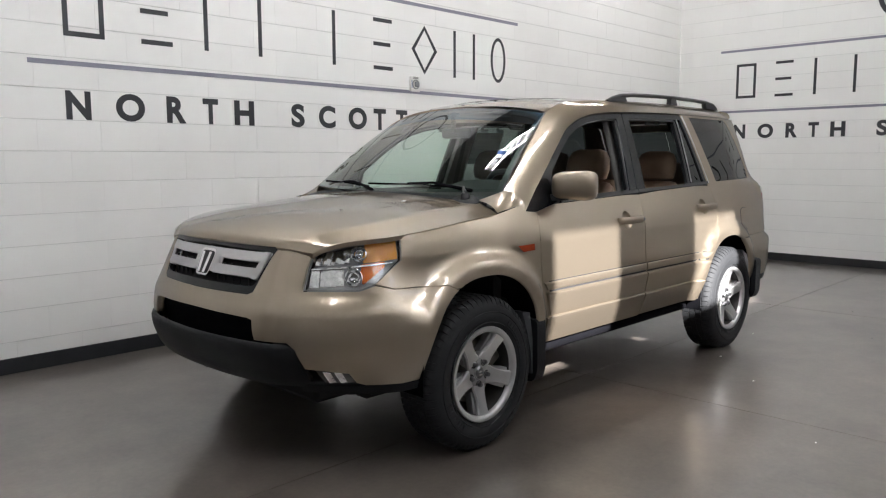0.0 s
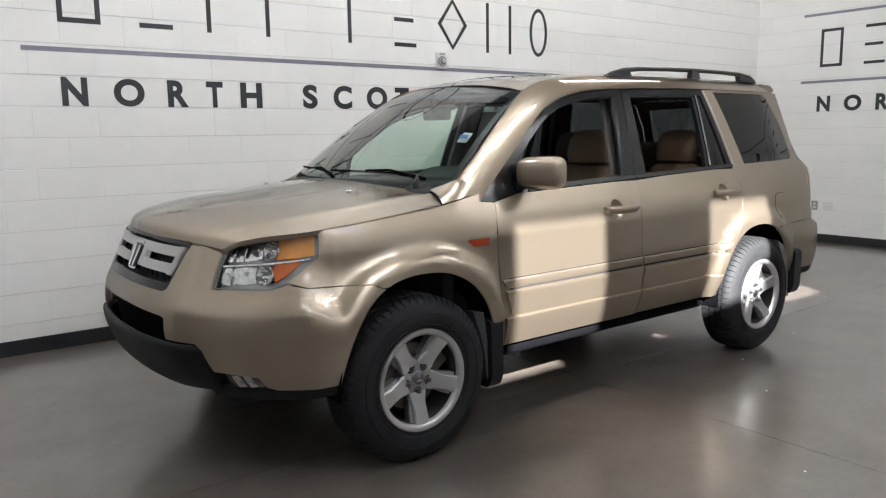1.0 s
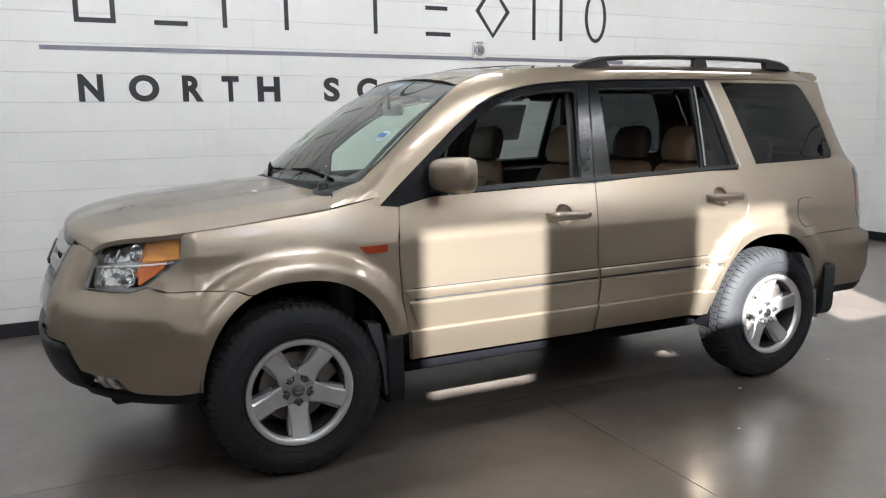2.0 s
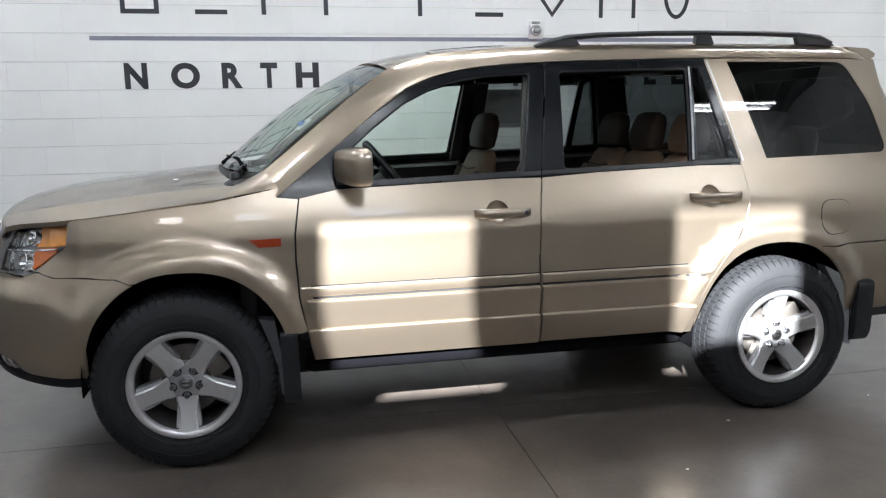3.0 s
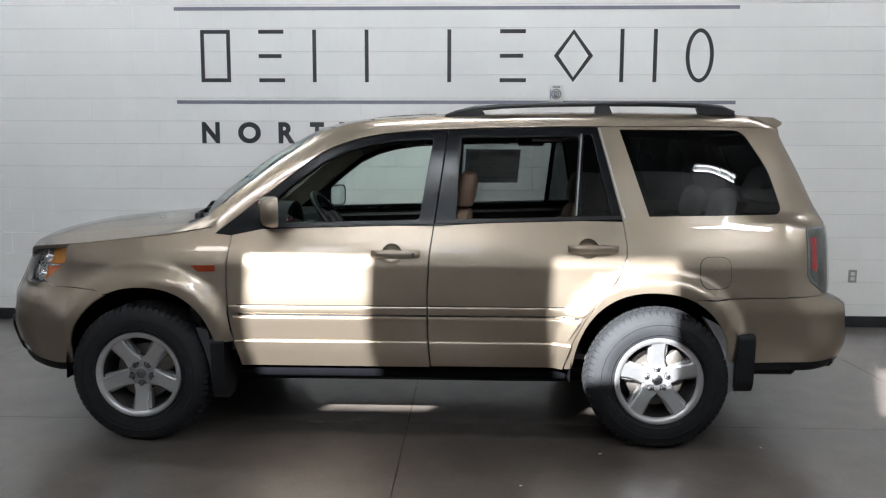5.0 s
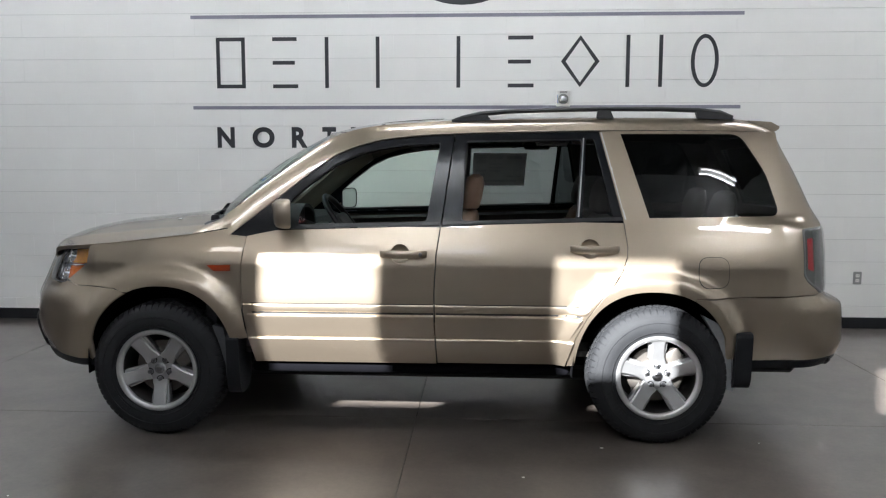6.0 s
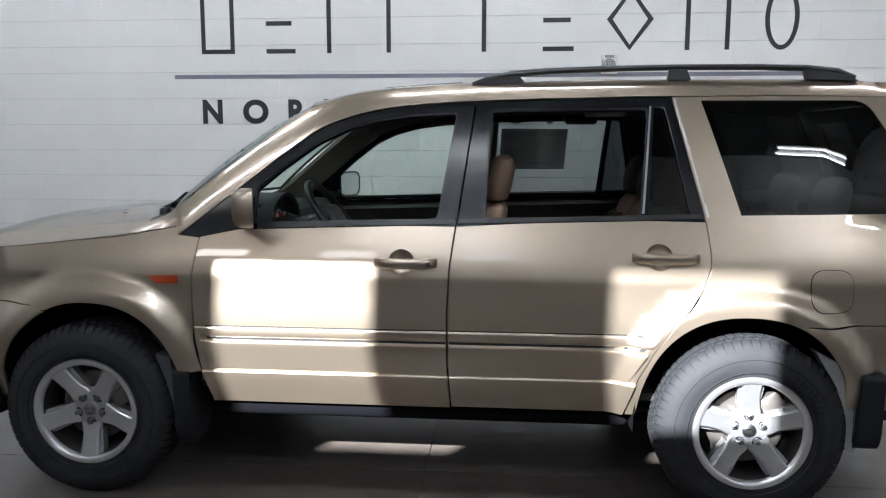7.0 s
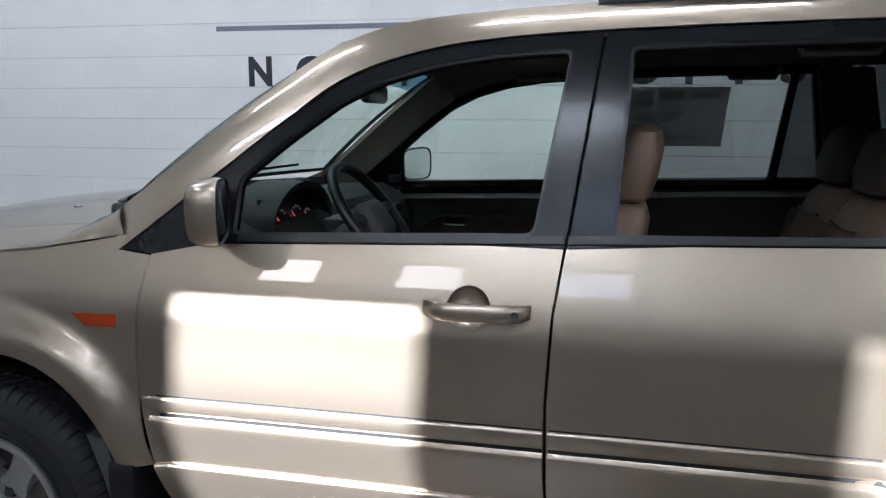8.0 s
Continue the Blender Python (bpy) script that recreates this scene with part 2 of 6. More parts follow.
def cub(pts):
    """Natural cubic spline through (x, y) points."""
    xs, ys = np.array([p[0] for p in pts]), np.array([p[1] for p in pts])
    n = len(xs)
    h = np.diff(xs)
    a, r = np.eye(n), np.zeros(n)
    for k in range(1, n - 1):
        a[k, k - 1], a[k, k], a[k, k + 1] = h[k - 1], 2 * (h[k - 1] + h[k]), h[k]
        r[k] = 6 * ((ys[k + 1] - ys[k]) / h[k] - (ys[k] - ys[k - 1]) / h[k - 1])
    m = [float(v) for v in np.linalg.solve(a, r)]
    xs, ys, h = [float(v) for v in xs], [float(v) for v in ys], [float(v) for v in h]

    def f(x):
        k = 0
        while k < n - 2 and x > xs[k + 1]:
            k += 1
        u, v = xs[k + 1] - x, x - xs[k]
        if x < xs[0] or x > xs[-1]:
            i = 0 if x < xs[0] else n - 2
            e = xs[0] if x < xs[0] else xs[-1]
            sl = (ys[i + 1] - ys[i]) / h[i] + (-h[i] * (2 * m[i] + m[i + 1]) / 6 if i == 0 else h[i] * (m[i] + 2 * m[i + 1]) / 6)
            return (ys[0] if i == 0 and x < xs[0] else ys[-1]) + sl * (x - e)
        return m[k] * u ** 3 / (6 * h[k]) + m[k + 1] * v ** 3 / (6 * h[k]) + (ys[k] / h[k] - m[k] * h[k] / 6) * u + (ys[k + 1] / h[k] - m[k + 1] * h[k] / 6) * v
    return f


def smoother01(t):
    t = max(0.0, min(1.0, t))
    return t ** 3 * (t * (6 * t - 15) + 10)


def smooth01(t):
    t = max(0.0, min(1.0, t))
    return t * t * (3 - 2 * t)


def thing(name, label, category, group="", kind="", at=(0, 0, 0)):
    ob = new(name)
    ob.location = at
    ob.empty_display_size = 0.1
    return tagged(ob, label, category, group, kind)


def part(name, bm, material, parent=None, label="", smooth=True):
    """Links a bmesh as one mesh object under a thing or a part."""
    me = bpy.data.meshes.new(name)
    bmesh.ops.recalc_face_normals(bm, faces=bm.faces[:])
    bm.to_mesh(me)
    bm.free()
    for p in me.polygons:
        p.use_smooth = smooth
    if smooth:
        me.set_sharp_from_angle(angle=radians(38))
    me.materials.append(material)
    ob = new(name, me)
    ob.parent = parent
    if parent:
        off = Vector((0, 0, 0))
        up = parent
        while up:
            off += up.location
            up = up.parent
        ob.location = -off
    if label:
        tagged(ob, label)
    return ob


def raw(name, verts, faces, material, parent=None, label="", normals=None, smooth=True):
    me = bpy.data.meshes.new(name)
    me.from_pydata(verts, [], faces)
    me.update()
    for p in me.polygons:
        p.use_smooth = smooth
    if normals:
        me.normals_split_custom_set_from_vertices(normals)
    me.materials.append(material)
    ob = new(name, me)
    ob.parent = parent
    if parent:
        off = Vector((0, 0, 0))
        up = parent
        while up:
            off += up.location
            up = up.parent
        ob.location = -off
    if label:
        tagged(ob, label)
    return ob


def inside(p, poly):
    x, y = p
    c, k = False, len(poly) - 1
    for i in range(len(poly)):
        (x0, y0), (x1, y1) = poly[i], poly[k]
        if (y0 > y) != (y1 > y) and x < (x1 - x0) * (y - y0) / (y1 - y0) + x0:
            c = not c
        k = i
    return c


def fine(poly, step):
    out = []
    for k in range(len(poly)):
        a, b = Vector(poly[k]), Vector(poly[(k + 1) % len(poly)])
        n = max(1, int((b - a).length / step))
        out += [tuple(a.lerp(b, i / n)) for i in range(n)]
    return out


def rounded(poly, r, seg=4, skip=()):
    """The polygon with its corners rounded by up to r."""
    out, n = [], len(poly)
    for k in range(n):
        p, a, b = Vector(poly[k]), Vector(poly[k - 1]), Vector(poly[(k + 1) % n])
        da, db = (a - p), (b - p)
        rr = min(r, da.length * 0.45, db.length * 0.45)
        if k in skip or rr < 1e-4:
            out.append(tuple(p))
            continue
        p0, p1 = p + da.normalized() * rr, p + db.normalized() * rr
        for i in range(seg + 1):
            t = i / seg
            out.append(tuple(p0 * (1 - t) ** 2 + p * 2 * t * (1 - t) + p1 * t * t))
    return out


def seg_dist(p, a, b):
    ab = b - a
    t = max(0, min(1, (p - a).dot(ab) / max(1e-12, ab.length_squared)))
    return (a + ab * t - p).length


def map_normal(f, u, v, e=0.004):
    du = Vector(f(u + e, v)) - Vector(f(u - e, v))
    dv = Vector(f(u, v + e)) - Vector(f(u, v - e))
    n = du.cross(dv)
    return n.normalized() if n.length > 1e-12 else Vector((0, 0, 1))


def skin(f, outline, holes=(), step=0.05, rim=0.018, edge=0.003, lift=0.0, out=None, bstep=None, flip=False, mirror=False, creases=(), ring=0.010):
    """A curved panel: f maps (u, v) to a place; outline and holes are polygons in u, v. The edge rolls inwards by rim.
    Returns verts, faces, normals."""
    bstep = bstep or step
    loops = [fine(outline, bstep)] + [fine(h, bstep) for h in holes]
    pts, cons, nb = [], [], 0
    for lp in loops:
        i0 = len(pts)
        pts += [Vector(p) for p in lp]
        cons += [(i0 + k, i0 + (k + 1) % len(lp)) for k in range(len(lp))]
    nb = len(pts)
    segs = [(pts[a], pts[b]) for a, b in cons]
    ring = min(ring, step * 0.3)

    def ok(p):
        return inside(p, loops[0]) and not any(inside(p, h) for h in loops[1:])
    inner = []
    for lp in loops:
        n = len(lp)
        for k in range(n):
            a, p, b = Vector(lp[k - 1]), Vector(lp[k]), Vector(lp[(k + 1) % n])
            t = (b - a)
            if t.length < 1e-9:
                continue
            nn = Vector((-t.y, t.x)).normalized()
            for s in (1, -1):
                c = p + nn * ring * s
                if ok(c) and min(seg_dist(c, *g) for g in segs) > ring * 0.7:
                    inner.append(c)
    us, vs = [p.x for p in pts], [p.y for p in pts]
    for v in creases:
        u = min(us) + step * 0.3
        while u < max(us):
            c = Vector((u, v))
            if ok(c) and min(seg_dist(c, *g) for g in segs) > ring * 1.3:
                inner.append(c)
            u += step * 0.6
    u = min(us) + step * 0.5
    row = 0
    while u < max(us):
        v = min(vs) + step * (0.5 if row % 2 else 0.25)
        while v < max(vs):
            c = Vector((u, v))
            if ok(c) and min(seg_dist(c, *g) for g in segs) > max(ring * 1.8, step * 0.4) and all(abs(v - k) > step * 0.3 for k in creases):
                inner.append(c)
            v += step
        u += step
        row += 1
    vo, _, fo, _, _, _ = geometry.delaunay_2d_cdt(pts + inner, cons, [], 0, 1e-6)
    faces = [tuple(t) for t in fo if ok((Vector(vo[t[0]]) + Vector(vo[t[1]]) + Vector(vo[t[2]])) / 3)]
    bset, key = {}, {(round(p.x, 5), round(p.y, 5)): True for p in pts}
    verts, norms = [], []
    sgn = -1 if flip else 1
    for k, p in enumerate(vo):
        n = map_normal(f, p[0], p[1]) * sgn
        q = Vector(f(p[0], p[1]))
        isb = (round(p[0], 5), round(p[1], 5)) in key and not (mirror and abs(q.y) < 2e-4)
        bset[k] = isb
        verts.append(tuple(q + n * (lift - (edge if isb else 0))))
        norms.append(n)
    count = {}
    for t in faces:
        for a, b in ((t[0], t[1]), (t[1], t[2]), (t[2], t[0])):
            count[(a, b)] = count.get((a, b), 0) + 1
    border = [(a, b) for a, b in count if (b, a) not in count]
    if mirror:
        border = [(a, b) for a, b in border if abs(verts[a][1]) > 2e-4 or abs(verts[b][1]) > 2e-4]
    if rim:
        dup = {}
        # outward tilt of the normals on the rolled edge
        for a, b in border:
            for k in (a, b):
                if k not in dup:
                    n = norms[k]
                    base = Vector(verts[k])
                    verts.append(tuple(base)); norms.append(n)
                    verts.append(tuple(base - n * rim)); norms.append(n)
                    dup[k] = (len(verts) - 2, len(verts) - 1)
        for a, b in border:
            side = (Vector(verts[b]) - Vector(verts[a])).cross(norms[a]) * sgn
            if side.length > 1e-9:
                side.normalize()
                for k in (a, b):
                    for i in dup[k]:
                        norms[i] = norms[i] + side * 3
            faces.append((b, a, dup[a][1], dup[b][1]))
    norms = [tuple(n.normalized()) for n in norms]
    if flip:
        faces = [tuple(reversed(t)) for t in faces]
    if mirror:
        n0 = len(verts)
        verts += [(x, -y, z) for x, y, z in verts]
        norms += [(x, -y, z) for x, y, z in norms]
        faces += [tuple(reversed([k + n0 for k in t])) for t in faces]
    return verts, faces, norms


def box(bm, x0, x1, y0, y1, z0, z1, bevel=0.0, seg=2, m=None):
    r = bmesh.ops.create_cube(bm, size=1.0)["verts"]
    for v in r:
        v.co = Vector((x0 + (v.co.x + 0.5) * (x1 - x0), y0 + (v.co.y + 0.5) * (y1 - y0), z0 + (v.co.z + 0.5) * (z1 - z0)))
    if bevel:
        es = list({e for v in r for e in v.link_edges})
        r = bmesh.ops.bevel(bm, geom=es, offset=bevel, segments=seg, profile=0.5, affect="EDGES")["verts"]
    if m:
        vs = [v for v in r if v.is_valid]
        bmesh.ops.transform(bm, matrix=m, verts=vs)
    return bm


def boxed(*a, **k):
    return box(bmesh.new(), *a, **k)


def lathe(bm, prof, seg=64, m=None):
    """Turns a profile of (radius, along) round the y axis."""
    rings = []
    for r, h in prof:
        rings.append([bm.verts.new((r * math.cos(2 * math.pi * k / seg), h, r * math.sin(2 * math.pi * k / seg))) for k in range(seg)])
    for a, b in zip(rings, rings[1:]):
        for k in range(seg):
            bm.faces.new((a[k], a[(k + 1) % seg], b[(k + 1) % seg], b[k]))
    if m:
        bmesh.ops.transform(bm, matrix=m, verts=[v for rg in rings for v in rg])
    return rings


def tube(bm, pts, r, seg=10, cap=True, flat=1.0):
    """A round bar along points; r may be a list."""
    pts = [Vector(p) for p in pts]
    rs = r if isinstance(r, (list, tuple)) else [r] * len(pts)
    rings = []
    up = Vector((0, 0, 1))
    for k, p in enumerate(pts):
        t = (pts[min(k + 1, len(pts) - 1)] - pts[max(k - 1, 0)]).normalized()
        a = t.cross(up)
        if a.length < 0.05:
            a = t.cross(Vector((1, 0, 0)))
        a.normalize()
        b = a.cross(t)
        rings.append([bm.verts.new(p + (a * math.cos(2 * math.pi * j / seg) + b * flat * math.sin(2 * math.pi * j / seg)) * rs[k]) for j in range(seg)])
    for a, b in zip(rings, rings[1:]):
        for k in range(seg):
            bm.faces.new((a[k], a[(k + 1) % seg], b[(k + 1) % seg], b[k]))
    if cap:
        bm.faces.new(rings[0])
        bm.faces.new(list(reversed(rings[-1])))
    return bm


def loft(bm, rows, closed=False, cap=False):
    rs = [[bm.verts.new(p) for p in r] for r in rows]
    n = len(rs[0])
    for a, b in zip(rs, rs[1:]):
        for k in range(n if closed else n - 1):
            bm.faces.new((a[k], a[(k + 1) % n], b[(k + 1) % n], b[k]))
    if cap and closed:
        bm.faces.new(rs[0])
        bm.faces.new(list(reversed(rs[-1])))
    return bm


def slab(poly, depth, place):
    """A flat plate: polygon in (u, v), thickness depth; place maps (u, v, d) to a point."""
    bm = bmesh.new()
    top = [bm.verts.new(place(u, v, depth)) for u, v in poly]
    bot = [bm.verts.new(place(u, v, 0)) for u, v in poly]
    bm.faces.new(top)
    bm.faces.new(list(reversed(bot)))
    n = len(poly)
    for k in range(n):
        bm.faces.new((top[k], bot[k], bot[(k + 1) % n], top[(k + 1) % n]))
    return bm


# ---- room ----
WALL_Y, END_X, SOUTH_Y, WEST_X, TOP = 2.104, 6.45, -6.2, -7.0, 5.5
COURSE, UNIT = 0.2032, 0.4064
BASE_H = 0.102
DADO = 1.95

floor_ob = part("floor", boxed(WEST_X - 0.3, END_X + 0.3, SOUTH_Y - 0.3, WALL_Y + 0.3, -0.30, -0.012), DARK)
tagged(floor_ob, "dark polished concrete floor with saw-cut joints", "floor", kind="structure")
xs_cut = [WEST_X - 0.3, -6.3, -3.165, 0.035, 3.2, END_X + 0.3]
ys_cut = [SOUTH_Y - 0.3, -3.75, -0.59, WALL_Y + 0.3]
for i in range(len(xs_cut) - 1):
    for j in range(len(ys_cut) - 1):
        g = 0.002
        part("slab", boxed(xs_cut[i] + g, xs_cut[i + 1] - g, ys_cut[j] + g, ys_cut[j + 1] - g, -0.012, 0.0), FLOOR, floor_ob, smooth=False)
ceiling = part("ceiling", boxed(WEST_X - 0.3, END_X + 0.3, SOUTH_Y - 0.3, WALL_Y + 0.3, TOP, TOP + 0.2), CEILING)
tagged(ceiling, "plain grey painted ceiling above the bay", "ceiling", kind="structure")
wall_north = part("wall_north", boxed(WEST_X - 0.3, END_X + 0.3, WALL_Y + 0.004, WALL_Y + 0.3, 0, TOP), MORTAR)
tagged(wall_north, "white painted concrete block wall with painted lettering", "wall", kind="structure")
wall_east = part("wall_east", boxed(END_X + 0.004, END_X + 0.3, SOUTH_Y - 0.3, WALL_Y + 0.004, 0, TOP), MORTAR)
tagged(wall_east, "white painted concrete block end wall with lettering", "wall", kind="structure")
wall_west = part("wall_west", boxed(WEST_X - 0.3, WEST_X, SOUTH_Y - 0.3, WALL_Y + 0.004, DADO, TOP), BLOCK)
part("wainscot", boxed(WEST_X - 0.3, WEST_X, SOUTH_Y - 0.3, WALL_Y + 0.004, 0, DADO), CHARCOAL, wall_west)
tagged(wall_west, "white wall above a dark painted lower part", "wall", kind="structure")

# south wall with three high window openings
WIN_W, WIN_Z0, WIN_Z1 = 0.69, 3.62, 4.335
back = (SOUTH_Y + 0.92) * 0.50
WIN_X = [-0.834 + back, 0.746 + back, 2.456 + back]
cuts = [WEST_X - 0.3]
for wx in WIN_X:
    cuts += [wx, wx + WIN_W]
cuts.append(END_X + 0.3)
bm = bmesh.new()
box(bm, WEST_X - 0.3, END_X + 0.3, SOUTH_Y - 0.12, SOUTH_Y, DADO, WIN_Z0)
box(bm, WEST_X - 0.3, END_X + 0.3, SOUTH_Y - 0.12, SOUTH_Y, WIN_Z1, TOP)
for k in range(0, len(cuts), 2):
    box(bm, cuts[k], cuts[k + 1], SOUTH_Y - 0.12, SOUTH_Y, WIN_Z0, WIN_Z1)
wall_south = part("wall_south", bm, BLOCK)
part("wainscot", boxed(WEST_X - 0.3, END_X + 0.3, SOUTH_Y - 0.12, SOUTH_Y, 0, DADO), CHARCOAL, wall_south)
tagged(wall_south, "white wall with a row of small high windows", "wall", kind="structure")
for k, wx in enumerate(WIN_X):
    w = thing("window_%d" % (k + 1), "small square high window with thin dark frame", "window", "high windows", "structure", (wx, SOUTH_Y, WIN_Z0))
    bm = bmesh.new()
    e = 0.02
    box(bm, wx - e, wx, SOUTH_Y - 0.10, SOUTH_Y - 0.02, WIN_Z0 - e, WIN_Z1 + e)
    box(bm, wx + WIN_W, wx + WIN_W + e, SOUTH_Y - 0.10, SOUTH_Y - 0.02, WIN_Z0 - e, WIN_Z1 + e)
    part("window_frame", bm, TRIM_BLACK, w)
    pane = part("pane", boxed(wx, wx + WIN_W, SOUTH_Y - 0.064, SOUTH_Y - 0.06, WIN_Z0, WIN_Z1), LENS, w)
    pane.visible_shadow = False

# cove base
part("baseboard", boxed(WEST_X, END_X - 0.008, WALL_Y - 0.012, WALL_Y - 0.0005, 0, BASE_H, 0.003, 1), BASE_RUBBER)
tagged(bpy.data.objects["baseboard"], "black rubber cove base along the block wall", "baseboard", kind="structure")
eb = part("baseboard", boxed(END_X - 0.0125, END_X - 0.0005, SOUTH_Y, WALL_Y - 0.0125, 0, BASE_H, 0.003, 1), BASE_RUBBER)
tagged(eb, "black rubber cove base along the end wall", "baseboard", kind="structure")

# ceiling light fixtures: rows along the bay
def ceiling_light(x, y, half):
    f = thing("ceiling_light", "suspended twin-tube fluorescent strip light with white housing", "ceiling light", "strip lights", at=(x, y, TOP - 0.3))
    part("housing", boxed(x - half - 0.04, x + half + 0.04, y - 0.12, y + 0.12, TOP - 0.30, TOP - 0.25, 0.01, 1), WHITE_PLASTIC, f)
    for s in (-0.085, 0.085):
        part("tube", tube(bmesh.new(), [(x - half, y + s, TOP - 0.33), (x + half, y + s, TOP - 0.33)], 0.013, 10), TUBE, f)
    for s in (-0.65, 0.65):
        part("rod", boxed(x + s * half - 0.008, x + s * half + 0.008, y - 0.008, y + 0.008, TOP - 0.255, TOP - 0.001), GREY_PLATE, f)
    return f


for ly, half, xs in ((0.62, 1.18, (-3.7, 0.3, 4.3)), (-2.1, 1.18, (-3.7, 0.3)), (-5.6, 1.0, (-0.6, 4.6))):
    for lx in xs:
        ceiling_light(lx, ly, half)


# ---- the car: surface functions ----
base_y = cub([(0.28, 0.828), (0.40, 0.866), (0.47, 0.890), (0.55, 0.913), (0.66, 0.9245), (0.75, 0.9255), (0.85, 0.9190), (0.91, 0.9153), (0.938, 0.9138), (0.948, 0.9125), (0.958, 0.9106), (0.98, 0.9060), (1.02, 0.8952), (1.06, 0.8813), (1.10, 0.8661), (1.14, 0.8503), (1.165, 0.8402), (1.18, 0.8345), (1.195, 0.8291), (1.25, 0.8122), (1.30, 0.7970), (1.40, 0.7640), (1.60, 0.692), (1.72, 0.640)])
front_in = spl([(-1.80, 0.066), (-1.72, 0.054), (-1.55, 0.032), (-1.30, 0.010), (-1.00, 0.0), (0.0, 0.0)])
rear_in = spl([(0.0, 0.0), (1.40, 0.0), (1.70, 0.006), (1.90, 0.018), (2.05, 0.036), (2.20, 0.062)])
AXLE_F, AXLE_R, HUB_Z = -1.35, 1.35, 0.362
ARCH = ((-1.325, 0.405, 0.463), (1.315, 0.405, 0.458))
ARCH_N = 2.3


def arch_r(x, z, k):
    cx, a, b = ARCH[k]
    return (abs((x - cx) / a) ** ARCH_N + abs((z - 0.363) / b) ** ARCH_N) ** (1 / ARCH_N)


def flare(x, z):
    k = 0 if x < 0 else 1
    r = arch_r(x, z, k)
    return 0.040 * (1 - smoother01((r - 1.07) / 0.25)) * smoother01((1.08 - z) / 0.25)


def side_y(x, z):
    w = smooth01((z - 0.62) / 0.3)
    tuck = 0.024 * smooth01((x - 1.62) / 0.40) * smooth01((z - 1.160) / 0.064)
    return base_y(z) - front_in(x) * w - rear_in(x) * (0.4 + 0.6 * w) + flare(x, z) - tuck


NOSE_Q = [0.0, 0.25, 0.504, 0.694, 0.871, 1.048]
NOSE = [
    (0.36, [(-2.222, 0), (-2.209, 0.25), (-2.161, 0.5), (-2.057, 0.675), (-1.949, 0.785), (-1.837, 0.858)]),
    (0.46, [(-2.272, 0), (-2.264, 0.25), (-2.220, 0.5), (-2.120, 0.68), (-2.000, 0.798), (-1.869, 0.875)]),
    (0.6, [(-2.292, 0), (-2.284, 0.25), (-2.246, 0.5), (-2.154, 0.68), (-2.036, 0.8), (-1.892, 0.88)]),
    (0.715, [(-2.282, 0), (-2.274, 0.25), (-2.234, 0.5), (-2.140, 0.669), (-2.024, 0.791), (-1.887, 0.874)]),
    (0.738, [(-2.276, 0), (-2.268, 0.25), (-2.227, 0.499), (-2.132, 0.6655), (-2.017, 0.787), (-1.882, 0.869)]),
    (0.762, [(-2.267, 0), (-2.259, 0.25), (-2.216, 0.498), (-2.119, 0.6615), (-2.006, 0.78), (-1.876, 0.862)]),
    (0.8, [(-2.252, 0), (-2.244, 0.25), (-2.198, 0.495), (-2.092, 0.655), (-1.984, 0.768), (-1.864, 0.848)]),
    (0.9, [(-2.209, 0), (-2.201, 0.25), (-2.156, 0.48), (-2.072, 0.633), (-1.969, 0.738), (-1.857, 0.808)]),
    (1.03, [(-2.147, 0), (-2.139, 0.25), (-2.096, 0.47), (-2.017, 0.61), (-1.929, 0.708), (-1.837, 0.775)]),
]
nose_x = [spl([(z, row[k][0]) for z, row in NOSE]) for k in range(6)]
nose_y = [spl([(z, row[k][1]) for z, row in NOSE]) for k in range(6)]
NOSE_L = 1.238
REAR_Q0 = 2.0 + NOSE_L + 1.72
REAR_Q = [0.153, 0.298, 0.433, 0.678, 1.18]
REAR = [
    (0.40, [(2.130, 0.855), (2.230, 0.800), (2.300, 0.710), (2.360, 0.48), (2.380, 0.0)]),
    (0.452, [(2.140, 0.872), (2.255, 0.820), (2.340, 0.735), (2.400, 0.48), (2.420, 0.0)]),
    (0.55, [(2.145, 0.888), (2.275, 0.842), (2.365, 0.757), (2.425, 0.50), (2.445, 0.0)]),
    (0.72, [(2.145, 0.893), (2.270, 0.843), (2.355, 0.757), (2.415, 0.50), (2.435, 0.0)]),
    (0.755, [(2.140, 0.885), (2.260, 0.835), (2.345, 0.750), (2.400, 0.50), (2.420, 0.0)]),
    (0.781, [(2.127, 0.870), (2.224, 0.812), (2.280, 0.717), (2.320, 0.47), (2.340, 0.0)]),
    (0.80, [(2.125, 0.868), (2.220, 0.810), (2.275, 0.715), (2.315, 0.47), (2.335, 0.0)]),
    (0.86, [(2.122, 0.860), (2.220, 0.805), (2.275, 0.710), (2.315, 0.465), (2.335, 0.0)]),
    (1.00, [(2.120, 0.845), (2.215, 0.790), (2.270, 0.700), (2.310, 0.46), (2.330, 0.0)]),
    (1.13, [(2.112, 0.825), (2.205, 0.775), (2.260, 0.685), (2.300, 0.45), (2.320, 0.0)]),
    (1.18, [(2.105, 0.790), (2.195, 0.742), (2.252, 0.658), (2.292, 0.44), (2.312, 0.0)]),
    (1.205, [(2.100, 0.757), (2.188, 0.715), (2.240, 0.630), (2.275, 0.42), (2.295, 0.0)]),
    (1.456, [(2.050, 0.672), (2.100, 0.630), (2.135, 0.555), (2.160, 0.40), (2.180, 0.0)]),
    (1.686, [(2.006, 0.590), (2.014, 0.540), (2.022, 0.480), (2.032, 0.34), (2.040, 0.0)]),
]
rear_x = [spl([(z, row[k][0]) for z, row in REAR]) for k in range(5)]
